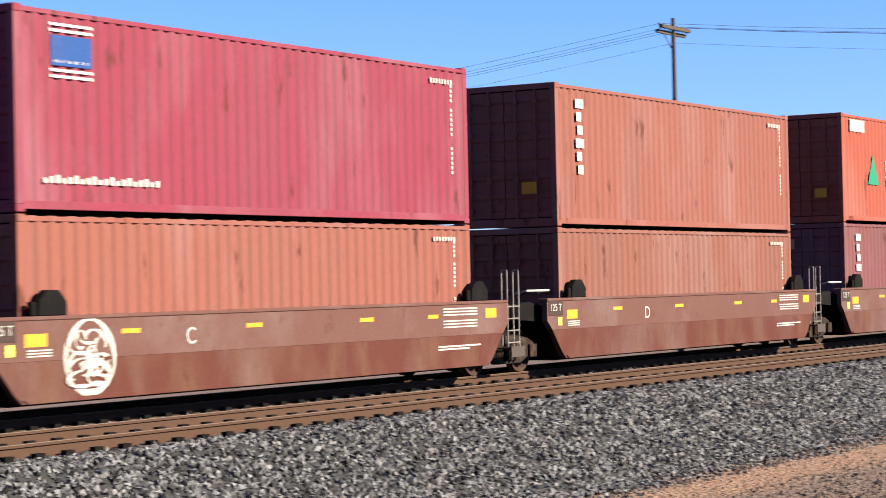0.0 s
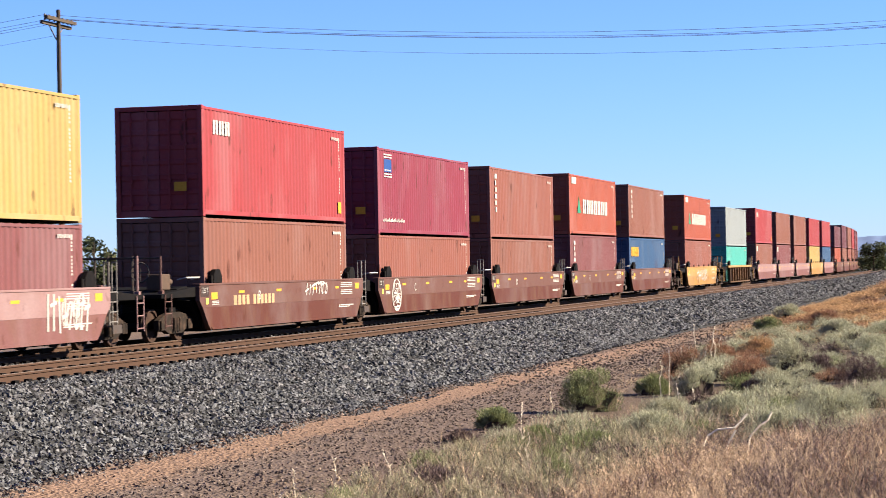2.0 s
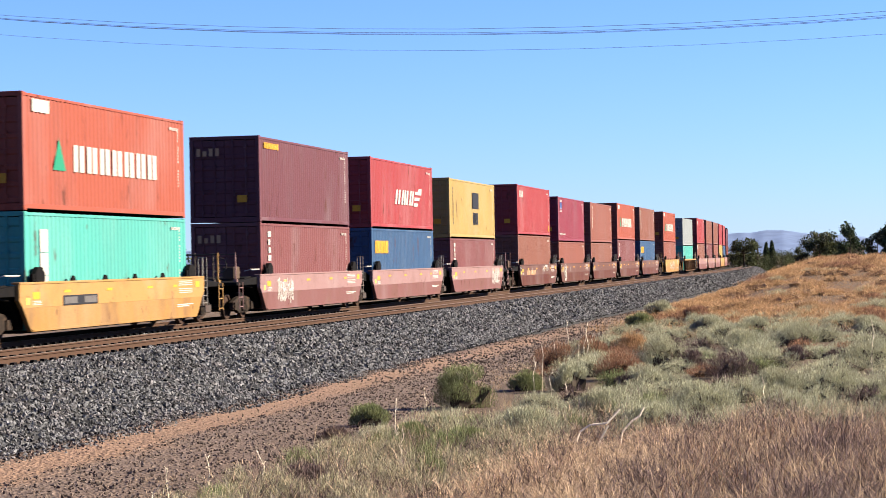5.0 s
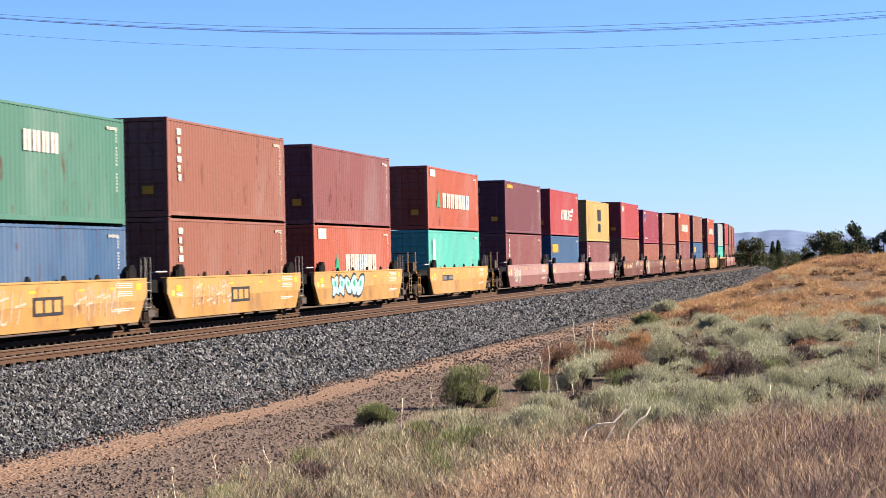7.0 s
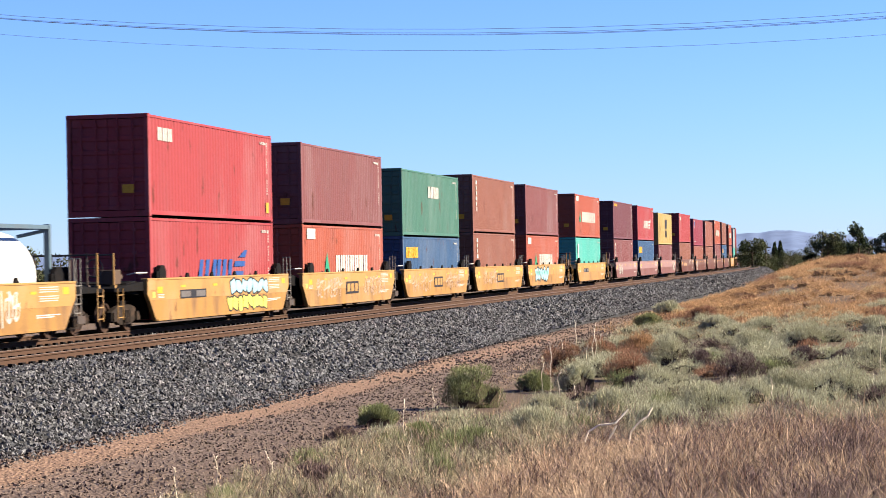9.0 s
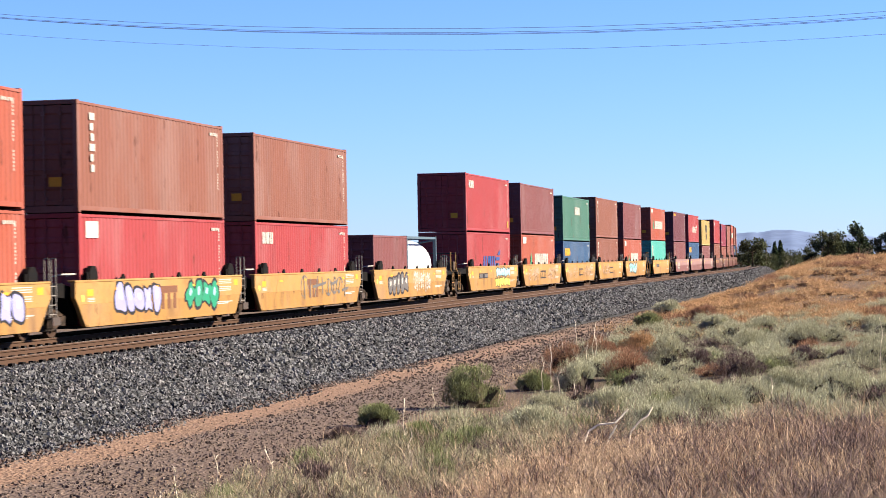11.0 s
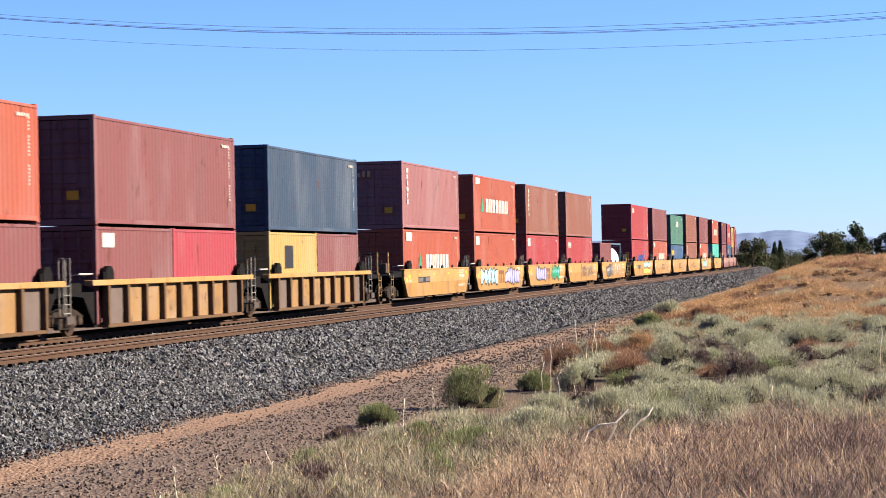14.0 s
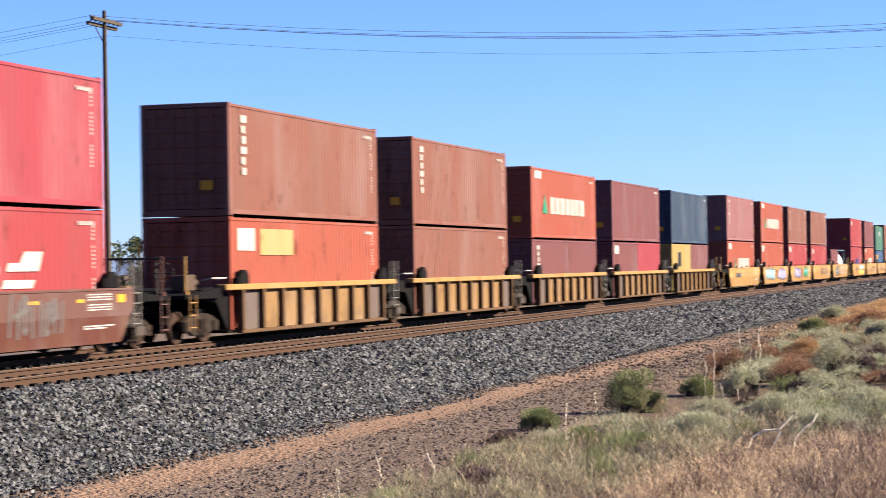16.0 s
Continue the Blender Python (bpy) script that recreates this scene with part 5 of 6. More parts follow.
def power_pole():
    p = new("power_pole")
    p.matrix_basis = Matrix.Translation((*POLE, land(*POLE) - 0.3))
    base = land(*POLE) - 0.3
    bm = bmesh.new()
    rod(bm, (0, 0, 0), (0, 0, 11.55 - base), 0.13, 10, 0.075)
    part("shaft", bm, POLE_WOOD, p)
    for k, z in enumerate((11.15, 10.98)):
        bm = bmesh.new()
        box(bm, -1.25, 1.25, -0.16 + k * 0.2, -0.05 + k * 0.2, z - base - 0.06, z - base + 0.06)
        part("crossarm", bm, POLE_WOOD, p)
    for x in (-1.15, -0.75, -0.35, 0.4, 0.8, 1.15):
        bm = bmesh.new()
        rod(bm, (x, 0, 11.05 - base), (x, 0, 11.26 - base), 0.03, 6)
        rod(bm, (x, 0, 11.18 - base), (x, 0, 11.28 - base), 0.055, 8, 0.04)
        part("insulator", bm, GREY_IRON, p, "small grey insulator")
    for sx in (-1, 1):
        bm = bmesh.new()
        rod(bm, (sx * 0.7, 0.1, 11.0 - base), (0, 0.1, 10.45 - base), 0.025, 5)
        part("brace", bm, GREY_IRON, p)
    tagged(p, "weathered timber power pole with double crossarm", "power pole")


power_pole()
WIRE = paint("dull_aluminium_wire", (0.109, 0.109, 0.114), 0.5, 0.3, amount=0.1, bump=0)
for k, (dx, drop) in enumerate(((-1.15, 0.0), (-0.35, 0.05), (0.4, 0.02), (1.15, -0.03), (0.1, 0.52))):
    bm = bmesh.new()
    ys = list(np.arange(-46, 34, 4)) + [34.0] + list(np.arange(39, 100, 6))
    pts = [Vector((POLE[0] + dx, y, wire_z(y) - drop + (0.05 if drop < 0.3 else -0.05))) for y in ys]
    rad = 0.0065 if drop < 0.3 else 0.005
    rings = [[bm.verts.new(p + Vector((ex * rad, 0, ez * rad))) for ex, ez in ((1, 0), (0, 1), (-1, 0), (0, -1))] for p in pts]
    for a, b in zip(rings, rings[1:]):
        for q in range(4):
            bm.faces.new((a[q], a[(q + 1) % 4], b[(q + 1) % 4], b[q]))
    tagged(part("overhead_wire", bm, WIRE), "thin overhead power wire crossing the sky", "wire", "overhead wires")


# ---- scrub and grass ----
def blades(c, high, lean, wide, r, bend=0.35):
    """Tapered blades at the roots c (n, 3) that lean along lean (n, 2)."""
    n = len(c)
    a = r.uniform(0, 6.28, n)
    side = np.stack([np.cos(a), np.sin(a), np.zeros(n)], 1) * wide[:, None] / 2
    up = np.stack([lean[:, 0], lean[:, 1], np.ones(n)], 1)
    up /= np.linalg.norm(up, axis=1, keepdims=True)
    mid = c + up * (high * 0.55)[:, None]
    tip = c + up * high[:, None] + np.stack([lean[:, 0], lean[:, 1], -0.3 * np.hypot(lean[:, 0], lean[:, 1])], 1) * (high * bend)[:, None]
    v = np.stack([c - side, c + side, mid - side * 0.8, mid + side * 0.8, tip], 1)
    t = np.array([(0, 1, 3), (0, 3, 2), (2, 3, 4)])
    return v.reshape(-1, 3), (np.arange(n)[:, None, None] * 5 + t[None]).reshape(-1, 3)


def leaves(c, long, lean, wide, r):
    """Short single leaves at the points c."""
    n = len(c)
    a = r.uniform(0, 6.28, n)
    side = np.stack([np.cos(a), np.sin(a), r.normal(0, 0.3, n)], 1) * wide[:, None] / 2
    up = np.stack([lean[:, 0], lean[:, 1], np.ones(n)], 1)
    up /= np.linalg.norm(up, axis=1, keepdims=True)
    v = np.stack([c - side, c + side, c + up * long[:, None]], 1)
    return v.reshape(-1, 3), np.arange(n * 3).reshape(-1, 3)


HEARTS = []


def heights(x, y):
    return np.array([land(a, b) for a, b in zip(x, y)])


def tuft_field(centres, per, radius, high, wide, r, lean_out=0.5, dome=True):
    """Many upright stems round each centre: a soft mound of scrub or a clump of grass."""
    out = []
    for (x, y), s in centres:
        n = int(per * s)
        rr = radius * s * np.sqrt(r.random(n))
        a = r.uniform(0, 6.28, n)
        px, py = x + np.cos(a) * rr, y + np.sin(a) * rr
        z = land(x, y)
        f = (1 - 0.65 * (rr / (radius * s)) ** 2) if dome else np.ones(n)
        hh = high * s * f * r.uniform(0.55, 1.1, n)
        lean = np.stack([np.cos(a), np.sin(a)], 1) * (rr / (radius * s) * lean_out)[:, None] + r.normal(0, 0.13, (n, 2))
        out.append(blades(np.stack([px, py, np.full(n, z - 0.03)], 1), hh, lean, wide * r.uniform(0.6, 1.4, n), r))
    return joined(out)


def stuff(name, data, material, label, category):
    return tagged(new(name, fast_mesh(name, data[0], data[1], material)), label, category, kind="stuff")


def wedge(n, x0, x1, edge, r, power=1.0, low=-1.5):
    """Places in the strip of scrub between the sight's edge and the line y = edge(x)."""
    x = x0 + (x1 - x0) * r.random(n) ** power
    y = low + (edge(x) - low) * r.random(n)
    return x, y


def scrub_edge(x):
    return np.interp(x, [18, 25, 32, 34, 38, 42, 45, 50, 57, 70, 85], [7.8, 8.3, 8.4, 7.5, 6.7, 7.0, 8.3, 8.7, 9.2, 9.8, 10.2])


SAGE = leafy("grey_green_sage", (0.285, 0.280, 0.185), 0.45, 0.2)
SAGE_DARK = leafy("dull_green_brush", (0.150, 0.165, 0.075), 0.45, 0.2)
TWIG = leafy("mauve_grey_twigs", (0.10, 0.07, 0.064), 0.85, 0.1)
STRAW = leafy("pale_straw", (0.400, 0.290, 0.190), 0.5, 0.2)
GOLD = leafy("golden_dry_grass", (0.335, 0.205, 0.105), 0.45, 0.25)
RUSTY = leafy("rusty_dry_brush", (0.210, 0.115, 0.070), 0.45, 0.2)
PALE = leafy("pale_green_straw", (0.260, 0.235, 0.150), 0.6, 0.2)

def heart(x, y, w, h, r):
    """A lumpy opaque dome added inside a shrub to block light through it."""
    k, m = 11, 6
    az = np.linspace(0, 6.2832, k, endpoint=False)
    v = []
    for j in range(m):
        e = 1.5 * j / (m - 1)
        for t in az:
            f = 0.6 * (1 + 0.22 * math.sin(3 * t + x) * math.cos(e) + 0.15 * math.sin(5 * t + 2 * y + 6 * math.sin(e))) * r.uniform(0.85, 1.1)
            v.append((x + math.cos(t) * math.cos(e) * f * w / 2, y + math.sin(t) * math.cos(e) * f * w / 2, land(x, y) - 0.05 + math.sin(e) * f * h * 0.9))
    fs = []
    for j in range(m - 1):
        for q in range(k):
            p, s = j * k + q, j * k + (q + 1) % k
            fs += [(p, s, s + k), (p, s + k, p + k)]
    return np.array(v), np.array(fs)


def puffs(centres, per, blade, wide, r, squash=1.0):
    """Rounded shrubs of thin shoots: each one a dome of short blades that point outward, thinner low down."""
    out = []
    for x, y, w, h in centres:
        n = int(per * w * (0.4 + h))
        a, s = r.uniform(0, 6.28, n), r.uniform(0.05, 1, n) ** 0.8
        ring = np.sqrt(1 - s * s)
        lump = 1 + 0.22 * np.sin(a * 3 + x) * ring + 0.15 * np.sin(a * 5 + 2 * y + s * 6)
        f = (0.45 + 0.5 * r.random(n) ** 0.6) * lump
        dx, dy = np.cos(a) * ring, np.sin(a) * ring
        p = np.stack([x + dx * f * w / 2, y + dy * f * w / 2, land(x, y) - 0.03 + s * f * h * 0.85], 1)
        lean = np.stack([dx, dy], 1) * (0.75 / (0.35 + s))[:, None] * squash + r.normal(0, 0.28, (n, 2))
        out.append(leaves(p, blade * (0.6 + 0.5 * h) * r.uniform(0.5, 1.4, n), lean, wide * r.uniform(0.6, 1.5, n), r))
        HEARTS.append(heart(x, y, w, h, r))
    return joined(out)


def strewn(n, x0, x1, low, edge, w0, w1, h0, h1, r, power=1.0, near_small=0.0):
    res = []
    for _ in range(n):
        x = x0 + (x1 - x0) * r.random() ** power
        y = low + (float(edge(x)) - low) * r.random()
        w = r.uniform(w0, w1)
        res.append((x, y, w, r.uniform(h0, h1) * (0.6 + 0.4 * w / w1)))
    return res


r = np.random.default_rng(21)
inner = lambda q: scrub_edge(q) - 0.4
stuff("sage_scrub", puffs(strewn(150, 36, 88, -2.5, inner, 0.7, 1.9, 0.35, 0.8, r, 0.9), 2000, 0.075, 0.011, r), SAGE, "soft grey-green sage scrub covering the ground", "scrub")
stuff("green_brush", puffs(strewn(36, 33, 74, -2, inner, 0.6, 1.3, 0.3, 0.6, r), 2600, 0.075, 0.010, r), SAGE_DARK, "dull green low brush between the sage", "scrub")
stuff("dark_brush", puffs(strewn(30, 38, 80, -2, inner, 0.7, 1.4, 0.3, 0.55, r), 1000, 0.12, 0.007, r), TWIG, "dark leafless brush between the sage", "dry brush")
stuff("rusty_scrub", puffs(strewn(9, 44, 76, 0, inner, 0.8, 1.4, 0.3, 0.6, r), 2000, 0.09, 0.010, r), RUSTY, "rust-brown dry brush between the sage", "dry brush")
# pale grass and low tufts nearest the path, a band of soft sage behind them
near_edge = lambda q: scrub_edge(q) - 0.15
left_low = lambda q: np.interp(q, [20, 26, 32, 36], [5.6, 5.2, 4.6, 4.2])


def near_places(n, x0, x1, r):
    x = r.uniform(x0, x1, n)
    lo, hi = left_low(x), near_edge(x)
    return x, lo + (hi - lo) * r.random(n)


spots = [(float(a), float(b), r.uniform(0.35, 0.85), r.uniform(0.22, 0.5)) for a, b in zip(*near_places(46, 21, 35, r))]
stuff("pale_tufts", puffs(spots[:34], 2600, 0.085, 0.006, r, 0.6), PALE, "pale yellow-green grass tufts", "grass")
stuff("green_tufts", puffs(spots[34:], 2600, 0.10, 0.007, r, 0.5), SAGE_DARK, "dull green tufts in the foreground", "scrub")
stuff("sage_tufts", puffs(strewn(56, 32.5, 41, -1.8, near_edge, 0.6, 1.4, 0.3, 0.62, r), 3200, 0.085, 0.007, r, 0.5), SAGE, "grey-green sage tufts in the foreground", "scrub")
cs = [((float(p), float(q)), r.uniform(0.6, 1.2)) for p, q in zip(*near_places(110, 20.5, 35, r))]
stuff("tall_grass", tuft_field(cs, 60, 0.38, 0.5, 0.0045, r, 0.8, dome=False), PALE, "thin pale upright grass stalks", "grass")
cs = [((float(p), float(q)), r.uniform(0.6, 1.1)) for p, q in zip(*near_places(45, 20.5, 34, r))]
stuff("dark_stems", tuft_field(cs, 70, 0.35, 0.5, 0.006, r, 0.7, dome=False), TWIG, "dark dry stems among the pale grass", "dry brush")


def tangle(n, x0, x1, low, edge, top, long0, long1, wide0, wide1, r, patch, spread=0.75):
    """Crossing dry twigs at all heights up to top, thicker in patches."""
    x, y = wedge(n * 2, x0, x1, edge, r, low=low)
    dens = np.array([noise.noise(Vector((a * 0.9, b * 0.9, patch))) for a, b in zip(x, y)])
    keep = dens > -0.12
    x, y, dens = x[keep][:n], y[keep][:n], dens[keep][:n]
    z = heights(x, y) + top * np.clip(0.5 + dens, 0.25, 1) * r.random(len(x)) ** 1.3
    lean = r.normal(0, spread, (len(x), 2))
    return blades(np.stack([x, y, z], 1), r.uniform(long0, long1, len(x)), lean, r.uniform(wide0, wide1, len(x)), r, 0.2)


right_edge = lambda q: np.interp(q, [19, 24, 30, 35], [3.2, 2.9, 3.3, 2.2])
all_edge = lambda q: np.interp(q, [19, 24, 30, 35], [5.2, 4.8, 4.2, 2.2])
stuff("grey_twigs", tangle(9000, 20, 36, 4.0, near_edge, 0.42, 0.08, 0.28, 0.004, 0.007, r, 2.0, 0.8), TWIG, "grey-brown dry twigs among the pale grass", "dry brush")
stuff("grey_straw", tangle(3800, 20, 36, 4.0, near_edge, 0.45, 0.1, 0.3, 0.003, 0.006, r, 3.0, 0.6), STRAW, "bleached stems among the pale grass", "dry grass")
stuff("brown_twigs", tangle(9000, 19, 32, 2.4, all_edge, 0.38, 0.08, 0.26, 0.004, 0.008, r, 5.0, 0.9), TWIG, "brown twigs under the straw", "dry brush")
stuff("dry_twigs", tangle(38000, 19, 34.5, -1.6, right_edge, 0.5, 0.08, 0.3, 0.004, 0.008, r, 1.0, 0.9), TWIG, "mauve-brown dry twiggy growth", "dry brush")
stuff("pale_twigs", tangle(11000, 19, 33, -1.6, right_edge, 0.58, 0.12, 0.36, 0.003, 0.007, r, 4.0, 0.7), STRAW, "pale bleached twigs among the brush", "dry brush")
stuff("rusty_twigs", tangle(4500, 19, 33, -1.6, all_edge, 0.5, 0.08, 0.28, 0.004, 0.008, r, 7.0, 0.8), RUSTY, "rusty brown twigs among the brush", "dry brush")
# bleached feathery grass in the middle of the foreground
cs = [((float(a), float(b)), r.uniform(0.5, 1.1)) for a, b in zip(*wedge(62, 19, 29.5, lambda q: np.interp(q, [19, 25, 29.5], [4.9, 4.9, 4.3]), r, low=2.3))]
stuff("dry_straw", tuft_field(cs, 130, 0.42, 0.52, 0.0065, r, 0.8, dome=False), STRAW, "pale dry straw grass", "dry grass")
ears = []
for (a, b), k in cs:
    for _ in range(26):
        ears.append((a + r.normal(0, 0.22), b + r.normal(0, 0.22), r.uniform(0.32, 0.52) * k))
ears = np.array(ears)
at = np.stack([ears[:, 0], ears[:, 1], heights(ears[:, 0], ears[:, 1]) + ears[:, 2]], 1)
ears_n = np.repeat(at, 9, axis=0) + r.normal(0, 0.02, (len(at) * 9, 3)) * np.array([0.6, 0.6, 1.6])
stuff("seed_heads", leaves(ears_n, r.uniform(0.02, 0.05, len(ears_n)), r.normal(0, 0.7, (len(ears_n), 2)), r.uniform(0.005, 0.01, len(ears_n)), r), STRAW, "fluffy bleached seed heads of dry grass", "dry grass")
x, y = wedge(3800, 20, 62, lambda q: scrub_edge(q) + 0.4, r)
z = heights(x, y)
stuff("thin_shoots", blades(np.stack([x, y, z - 0.02], 1), r.uniform(0.1, 0.35, len(x)), r.normal(0, 0.35, (len(x), 2)), r.uniform(0.004, 0.007, len(x)), r), PALE, "thin pale shoots among the scrub", "grass")
# sparse weeds on the gravel beside the path
x = r.uniform(22, 60, 420)
y = scrub_edge(x) + r.uniform(0.1, 2.0, 420) * r.random(420)
stuff("path_weeds", tuft_field([((float(a), float(b)), r.uniform(0.25, 0.6)) for a, b in zip(x, y)], 22, 0.25, 0.35, 0.006, r, 0.9), STRAW, "sparse dry weeds beside the dirt path", "dry grass")
KNOLL_FROM = len(HEARTS)
# golden brush on the knoll: soft rounded tufts with short crossing stems
n = 84000
x = 74 + 130 * r.random(n) ** 1.2
y = -9 + (20.6 - np.maximum(0, (84 - x)) * 0.4) * r.random(n)
z = heights(x, y) + 0.25 * r.random(n) ** 2
stuff("golden_grass", blades(np.stack([x, y, z - 0.02], 1), r.uniform(0.08, 0.2, len(x)), r.normal(0, 0.9, (len(x), 2)), r.uniform(0.010, 0.020, len(x)), r), GOLD, "golden dry grass over the low knoll", "dry grass")
stuff("golden_brush", puffs(strewn(340, 76, 165, -8, lambda q: np.interp(q, [76, 84, 95, 165], [3.0, 7.5, 11.3, 11.8]), 1.0, 2.6, 0.3, 0.7, r), 500, 0.11, 0.021, r), GOLD, "golden tumbled brush over the low knoll", "dry brush")
stuff("rusty_brush", puffs(strewn(70, 74, 135, -6, lambda q: np.interp(q, [74, 84, 95, 135], [3.0, 7.5, 10.5, 11.3]), 1.0, 2.2, 0.3, 0.65, r), 650, 0.11, 0.021, r), RUSTY, "rust-brown dry brush on the knoll", "dry brush")
stuff("knoll_sage", puffs(strewn(26, 74, 120, -6, lambda q: np.interp(q, [74, 84, 120], [3.0, 5.5, 6.0]), 1.0, 1.8, 0.3, 0.5, r), 900, 0.1, 0.02, r), SAGE, "grey-green scrub scattered in the golden grass", "scrub")
# the knoll's light-blocking domes, in a paler gold-brown
stuff("knoll_growth", joined(HEARTS[KNOLL_FROM:]), leafy("core_gold_brown", (0.15, 0.092, 0.05), 0.3, 0.0), "gold-brown core domes inside the golden brush", "dry brush")
# near-black domes: shade between the shoots, put in as colour
stuff("inner_growth", joined(HEARTS[:KNOLL_FROM]), leafy("painted_inner_shade", (0.028, 0.021, 0.015), 0.3, 0.0), "dark domes added as shade inside the scrub", "scrub")


def heart_local(w, h, q):
    v, f = heart(0.0, 0.0, w, h, q)
    v[:, 2] -= land(0.0, 0.0)
    return v, f


def bush(x, y, high, wide, material, seed, label, n=11000):
    """A single shrub: woody stems from one root and a lobed, fuzzy crown of thin shoots."""
    q = np.random.default_rng(seed)
    b = new("shrub")
    b.matrix_basis = Matrix.Translation((x, y, land(x, y) - 0.02))
    for k in range(9):
        bm = bmesh.new()
        a, o = q.uniform(0, 6.28), q.uniform(0.2, 0.85)
        p = (math.cos(a) * o * wide * 0.42, math.sin(a) * o * wide * 0.42, high * q.uniform(0.35, 0.7))
        rod(bm, (0, 0, 0), p, 0.018, 5, 0.006)
        part("stem", bm, BARK, b, "brown woody stem")
    m = 12
    la, ls = q.uniform(0, 6.28, m), np.linspace(0.12, 0.97, m)
    lr = np.sqrt(1 - ls * ls)
    mid = np.stack([np.cos(la) * lr * wide * 0.33, np.sin(la) * lr * wide * 0.33, 0.1 * high + ls * high * 0.58], 1)
    size = q.uniform(0.6, 1.25, m) * 0.25
    k = q.integers(0, m, n)
    d = q.normal(size=(n, 3))
    d /= np.linalg.norm(d, axis=1, keepdims=True)
    c = mid[k] + d * (size[k] * (0.45 + 0.55 * q.random(n) ** 0.5))[:, None] * np.array([wide, wide, high * 1.05])
    c[:, 2] = np.maximum(c[:, 2], 0.04)
    lean = (c[:, :2] / (wide * 0.5)) * 0.7 + q.normal(0, 0.3, (n, 2))
    # dark dome within the crown stands in for shade among the leaves
    g = new("inner_growth", fast_mesh("inner_growth", *heart_local(wide, high, q), MATS["painted_inner_shade"]))
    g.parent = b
    fine = max(1.0, x / 55)
    f = new("foliage", fast_mesh("foliage", *leaves(c, fine * q.uniform(0.04, 0.10, n), lean, fine * q.uniform(0.006, 0.012, n), q), material))
    f.parent = b
    return tagged(b, label, "shrub", "shrubs by the path")


SAGE_WORDS = "pale grey-green sage shrub standing in the scrub"
TWIG_WORDS = "dark leafless twiggy shrub standing in the scrub"
DRY_WORDS = "dried brown weed clump at the edge of the gravel"
OLIVE_WORDS = "olive-green low shrub standing in the scrub"
SHRUBS = [
    (41.7, 8.08, 1.05, 1.4, SAGE_DARK, "rounded olive-green shrub beside the dirt path"), (37.4, 9.1, 0.46, 0.72, SAGE_DARK, "small bright green shrub at the path's edge"),
    (54.2, 5.36, 1.1, 1.45, SAGE, SAGE_WORDS), (52.6, 4.5, 0.65, 0.95, TWIG, TWIG_WORDS), (48.5, 3.33, 0.72, 1.2, TWIG, TWIG_WORDS), (49.8, 5.99, 0.75, 1.35, RUSTY, "rust-brown dry shrub standing in the scrub"),
    (45.1, 5.31, 0.4, 0.75, TWIG, TWIG_WORDS), (64.7, 7.51, 0.7, 1.15, GOLD, "golden dry shrub standing in the scrub"), (46.6, 6.73, 0.75, 1.0, SAGE, SAGE_WORDS), (47.2, 7.85, 0.5, 0.8, SAGE_DARK, OLIVE_WORDS),
    (45.2, 4.9, 0.62, 1.1, SAGE, SAGE_WORDS), (36.9, 3.03, 0.75, 1.5, SAGE, SAGE_WORDS), (38.0, 4.84, 0.6, 1.25, SAGE, SAGE_WORDS), (65.2, 2.59, 0.8, 1.7, SAGE, SAGE_WORDS), (54.6, 2.11, 0.45, 0.7, TWIG, TWIG_WORDS),
    (52.7, 1.02, 0.45, 0.7, TWIG, TWIG_WORDS), (60.9, 3.85, 0.8, 1.45, SAGE, SAGE_WORDS), (41.2, 1.02, 0.75, 1.75, SAGE, SAGE_WORDS), (51.2, 0.34, 0.8, 1.4, SAGE, SAGE_WORDS),
    (103.0, 10.4, 0.95, 1.6, SAGE, "grey-green shrub at the knoll's foot"), (84.4, 9.3, 0.8, 1.2, SAGE_DARK, "olive-green shrub at the knoll's foot"), (33.0, 5.37, 0.62, 1.15, SAGE, "grey-green sage shrub with bare twigs"),
    (31.4, 6.15, 0.4, 0.8, SAGE_DARK, OLIVE_WORDS), (32.9, 7.3, 0.45, 0.65, SAGE_DARK, OLIVE_WORDS), (88.3, 7.5, 0.8, 1.4, RUSTY, "rust-brown dry shrub on the knoll"), (78.1, 6.15, 0.8, 1.6, SAGE, "grey-green shrub below the golden grass"),
    (34.9, 9.16, 0.24, 0.6, TWIG, DRY_WORDS), (55.7, 8.42, 0.9, 1.3, RUSTY, DRY_WORDS), (60.0, 8.09, 0.85, 1.1, RUSTY, DRY_WORDS), (41.6, 2.1, 0.65, 1.2, SAGE, SAGE_WORDS), (72.6, 0.36, 0.7, 1.2, SAGE, SAGE_WORDS),
    (35.1, 1.6, 0.55, 1.1, SAGE, SAGE_WORDS), (26.4, 7.27, 0.42, 0.8, TWIG, DRY_WORDS), (76.1, 4.4, 0.7, 1.8, SAGE, SAGE_WORDS),
]
for k, (x, y, h, w, mat_, words) in enumerate(SHRUBS):
    bush(x, y, h, w, mat_, 40 + k, words, 4500 if mat_ is TWIG or words == DRY_WORDS else 8500)

BLEACHED = paint("bleached_stalk", (0.60, 0.52, 0.39), 0.8, stain=(0.160, 0.112, 0.072), amount=0.3, size=8, bump=0)


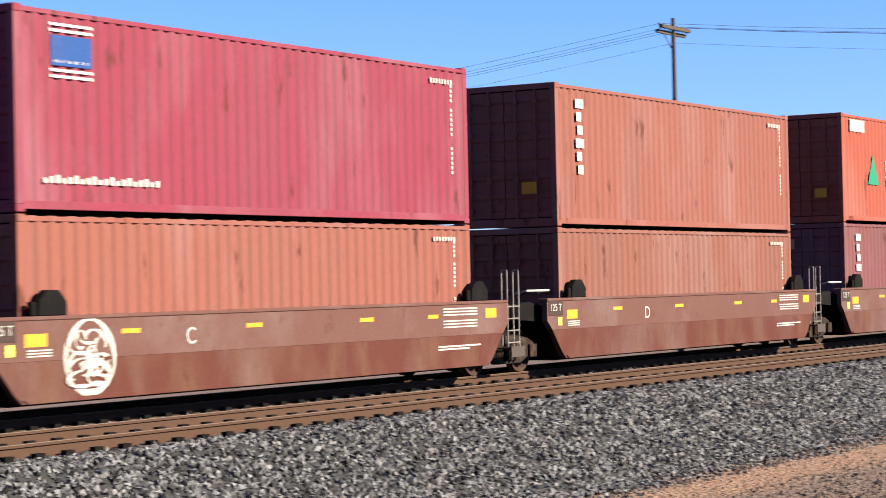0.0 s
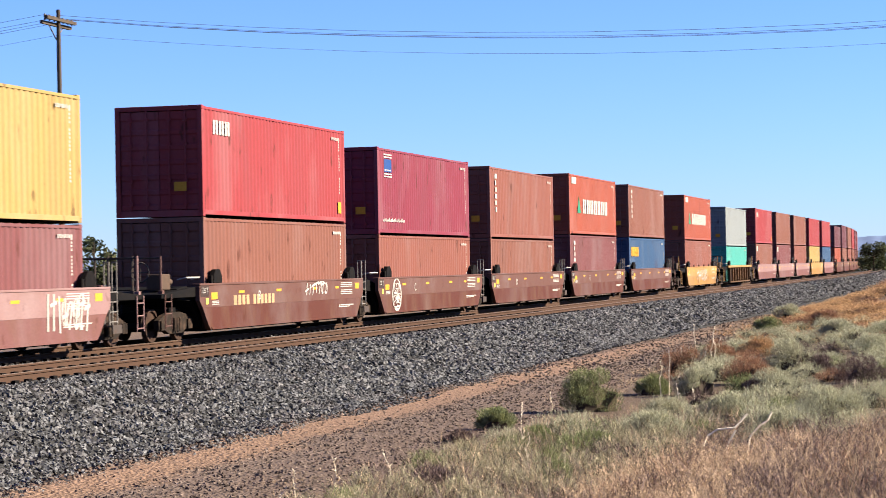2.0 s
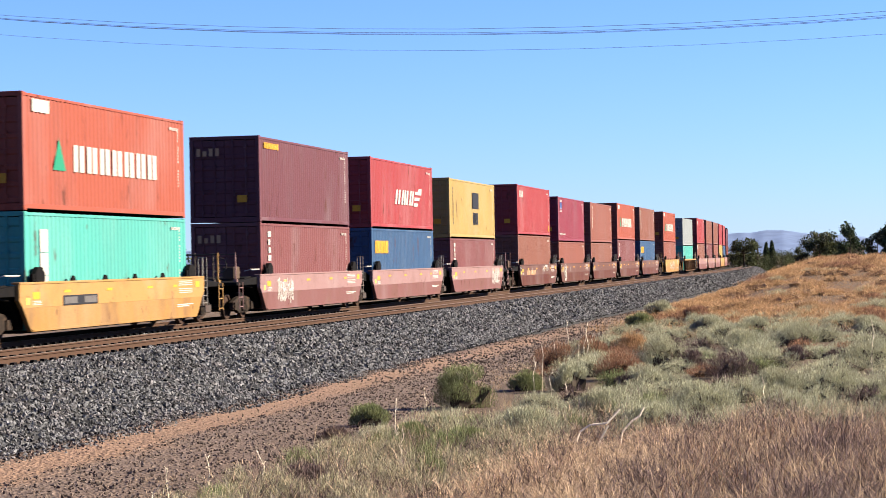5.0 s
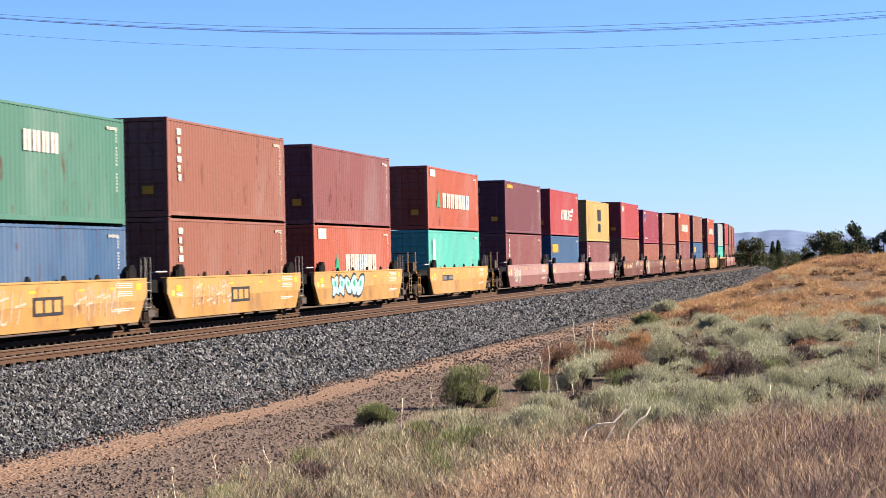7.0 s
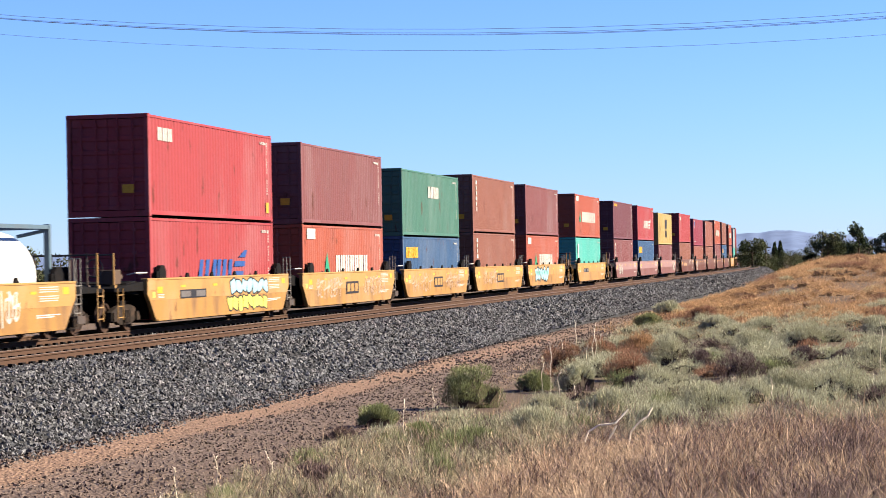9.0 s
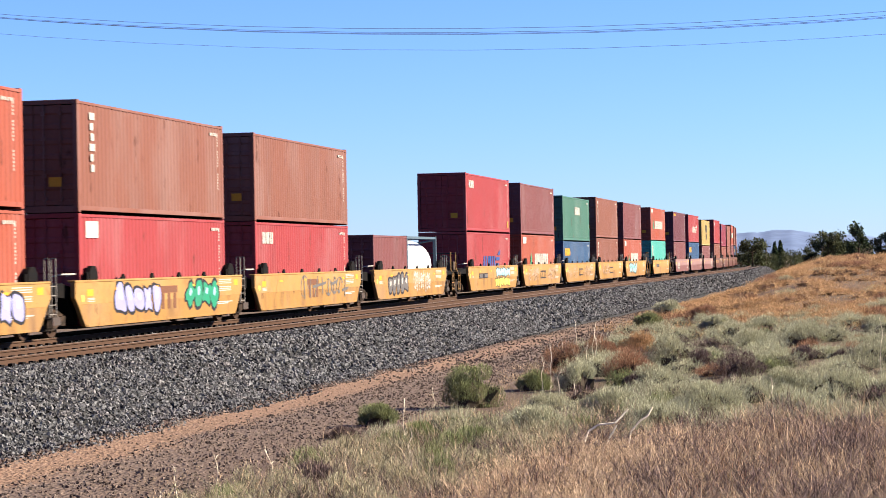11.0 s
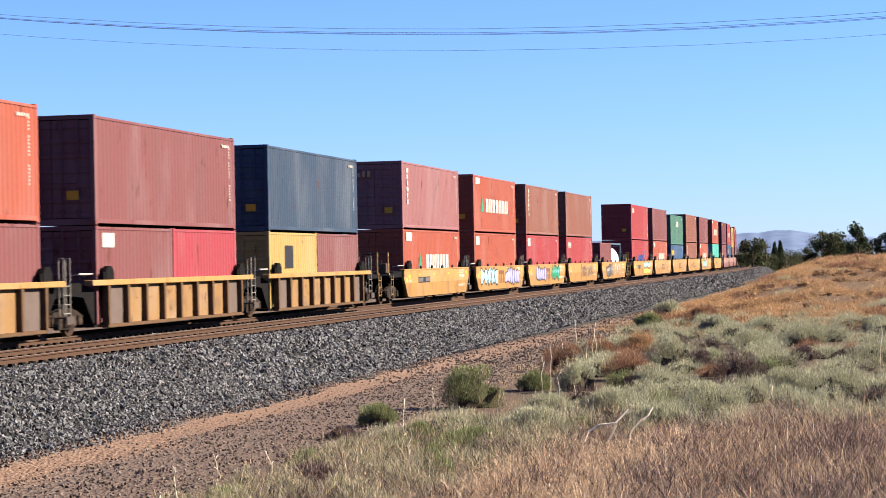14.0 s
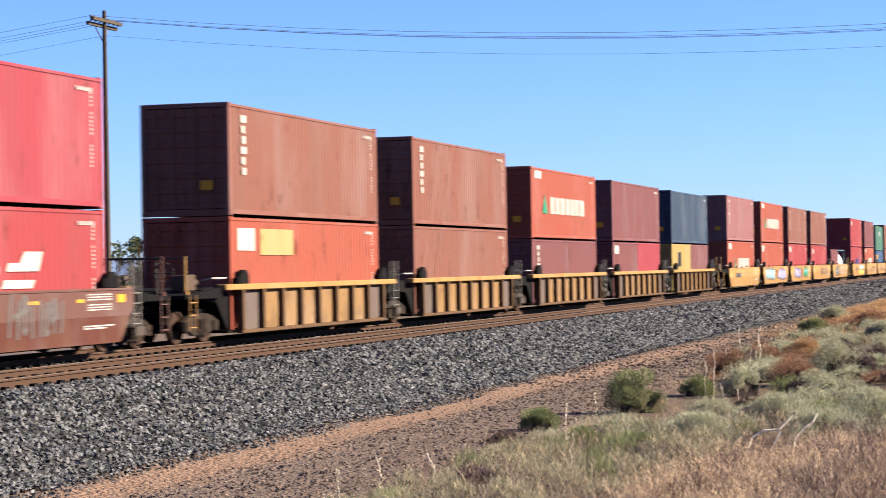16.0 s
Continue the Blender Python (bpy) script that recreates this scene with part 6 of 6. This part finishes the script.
def stalk(points, thick, label, ears=0, seed=0):
    """A bent dry stem, with stubs of side twigs where asked for."""
    q = random.Random(seed)
    bm = bmesh.new()
    for a, b in zip(points, points[1:]):
        rod(bm, a, b, thick, 5, thick * 0.85)
    for _ in range(ears):
        a, b = q.choice(list(zip(points, points[1:])))
        p = Vector(a).lerp(Vector(b), q.random())
        rod(bm, p, p + Vector((q.uniform(-0.05, 0.05), q.uniform(-0.05, 0.05), q.uniform(0.01, 0.07))), thick * 0.7, 4, thick * 0.5)
    return tagged(part("dead_stalk", bm, BLEACHED), label, "stalk", "bleached stalks")


def upright_stalk(x, y, high, seed):
    q = random.Random(seed)
    z = land(x, y)
    pts = [(x + q.uniform(-0.03, 0.03) * k, y + q.uniform(-0.02, 0.02) * k, z + high * k / 4) for k in range(5)]
    stalk(pts, 0.006 * max(1.0, x / 48), "thin bleached upright dead stalk", 12, seed)


for k, (x, y, h) in enumerate(((47.0, 7.43, 1.08), (42.5, 6.55, 0.69), (55.2, 7.52, 0.89), (59.9, 8.0, 0.8), (44.5, 6.52, 0.4), (31.9, 7.32, 0.8), (42.2, 9.06, 0.35), (42.1, 3.01, 0.4), (37.8, 2.07, 0.6),
                               (48.8, 0.2, 1.23), (29.9, 6.81, 0.5), (60.6, 9.2, 0.65), (68.1, 9.9, 0.92), (72.4, 9.9, 0.78), (26.5, 8.6, 0.5), (27.5, 8.2, 0.45), (24.6, 8.5, 0.5), (46.2, 7.5, 0.8), (54.0, 7.6, 0.8), (57.5, 7.9, 1.0), (23.5, 8.3, 0.4))):
    upright_stalk(x, y, h, k)
for x, bits in ((30.0, [(4.27, -0.85), (4.22, -0.71), (4.08, -0.62), (3.85, -0.60), (3.77, -0.52), (3.67, -0.41)]),
                (30.0, [(4.02, -1.00), (3.94, -0.84), (3.82, -0.63)]),
                (30.0, [(3.65, -0.93), (3.62, -0.72), (3.49, -0.57), (3.38, -0.50), (3.32, -0.38)]),
                (30.0, [(3.87, -1.09), (3.67, -1.02), (3.47, -1.02), (3.33, -1.10)]),
                (36.0, [(2.09, -0.95), (1.90, -0.85)])):
    stalk([(x + 0.05 * k, a, b) for k, (a, b) in enumerate(bits)], 0.015, "curved bleached dead branch")


# ---- the train's run ----
def motions():
    for ob, s, z in KEYED:
        rows = []
        for k in range(17):
            t = float(k)
            x, y, a = on_track(s + SPEED * t + GAIN * t * t / 2)
            rows.append((t, Matrix.Translation((x, y, z)) @ Matrix.Rotation(a, 4, "Z")))
        walk(ob, rows)


motions()
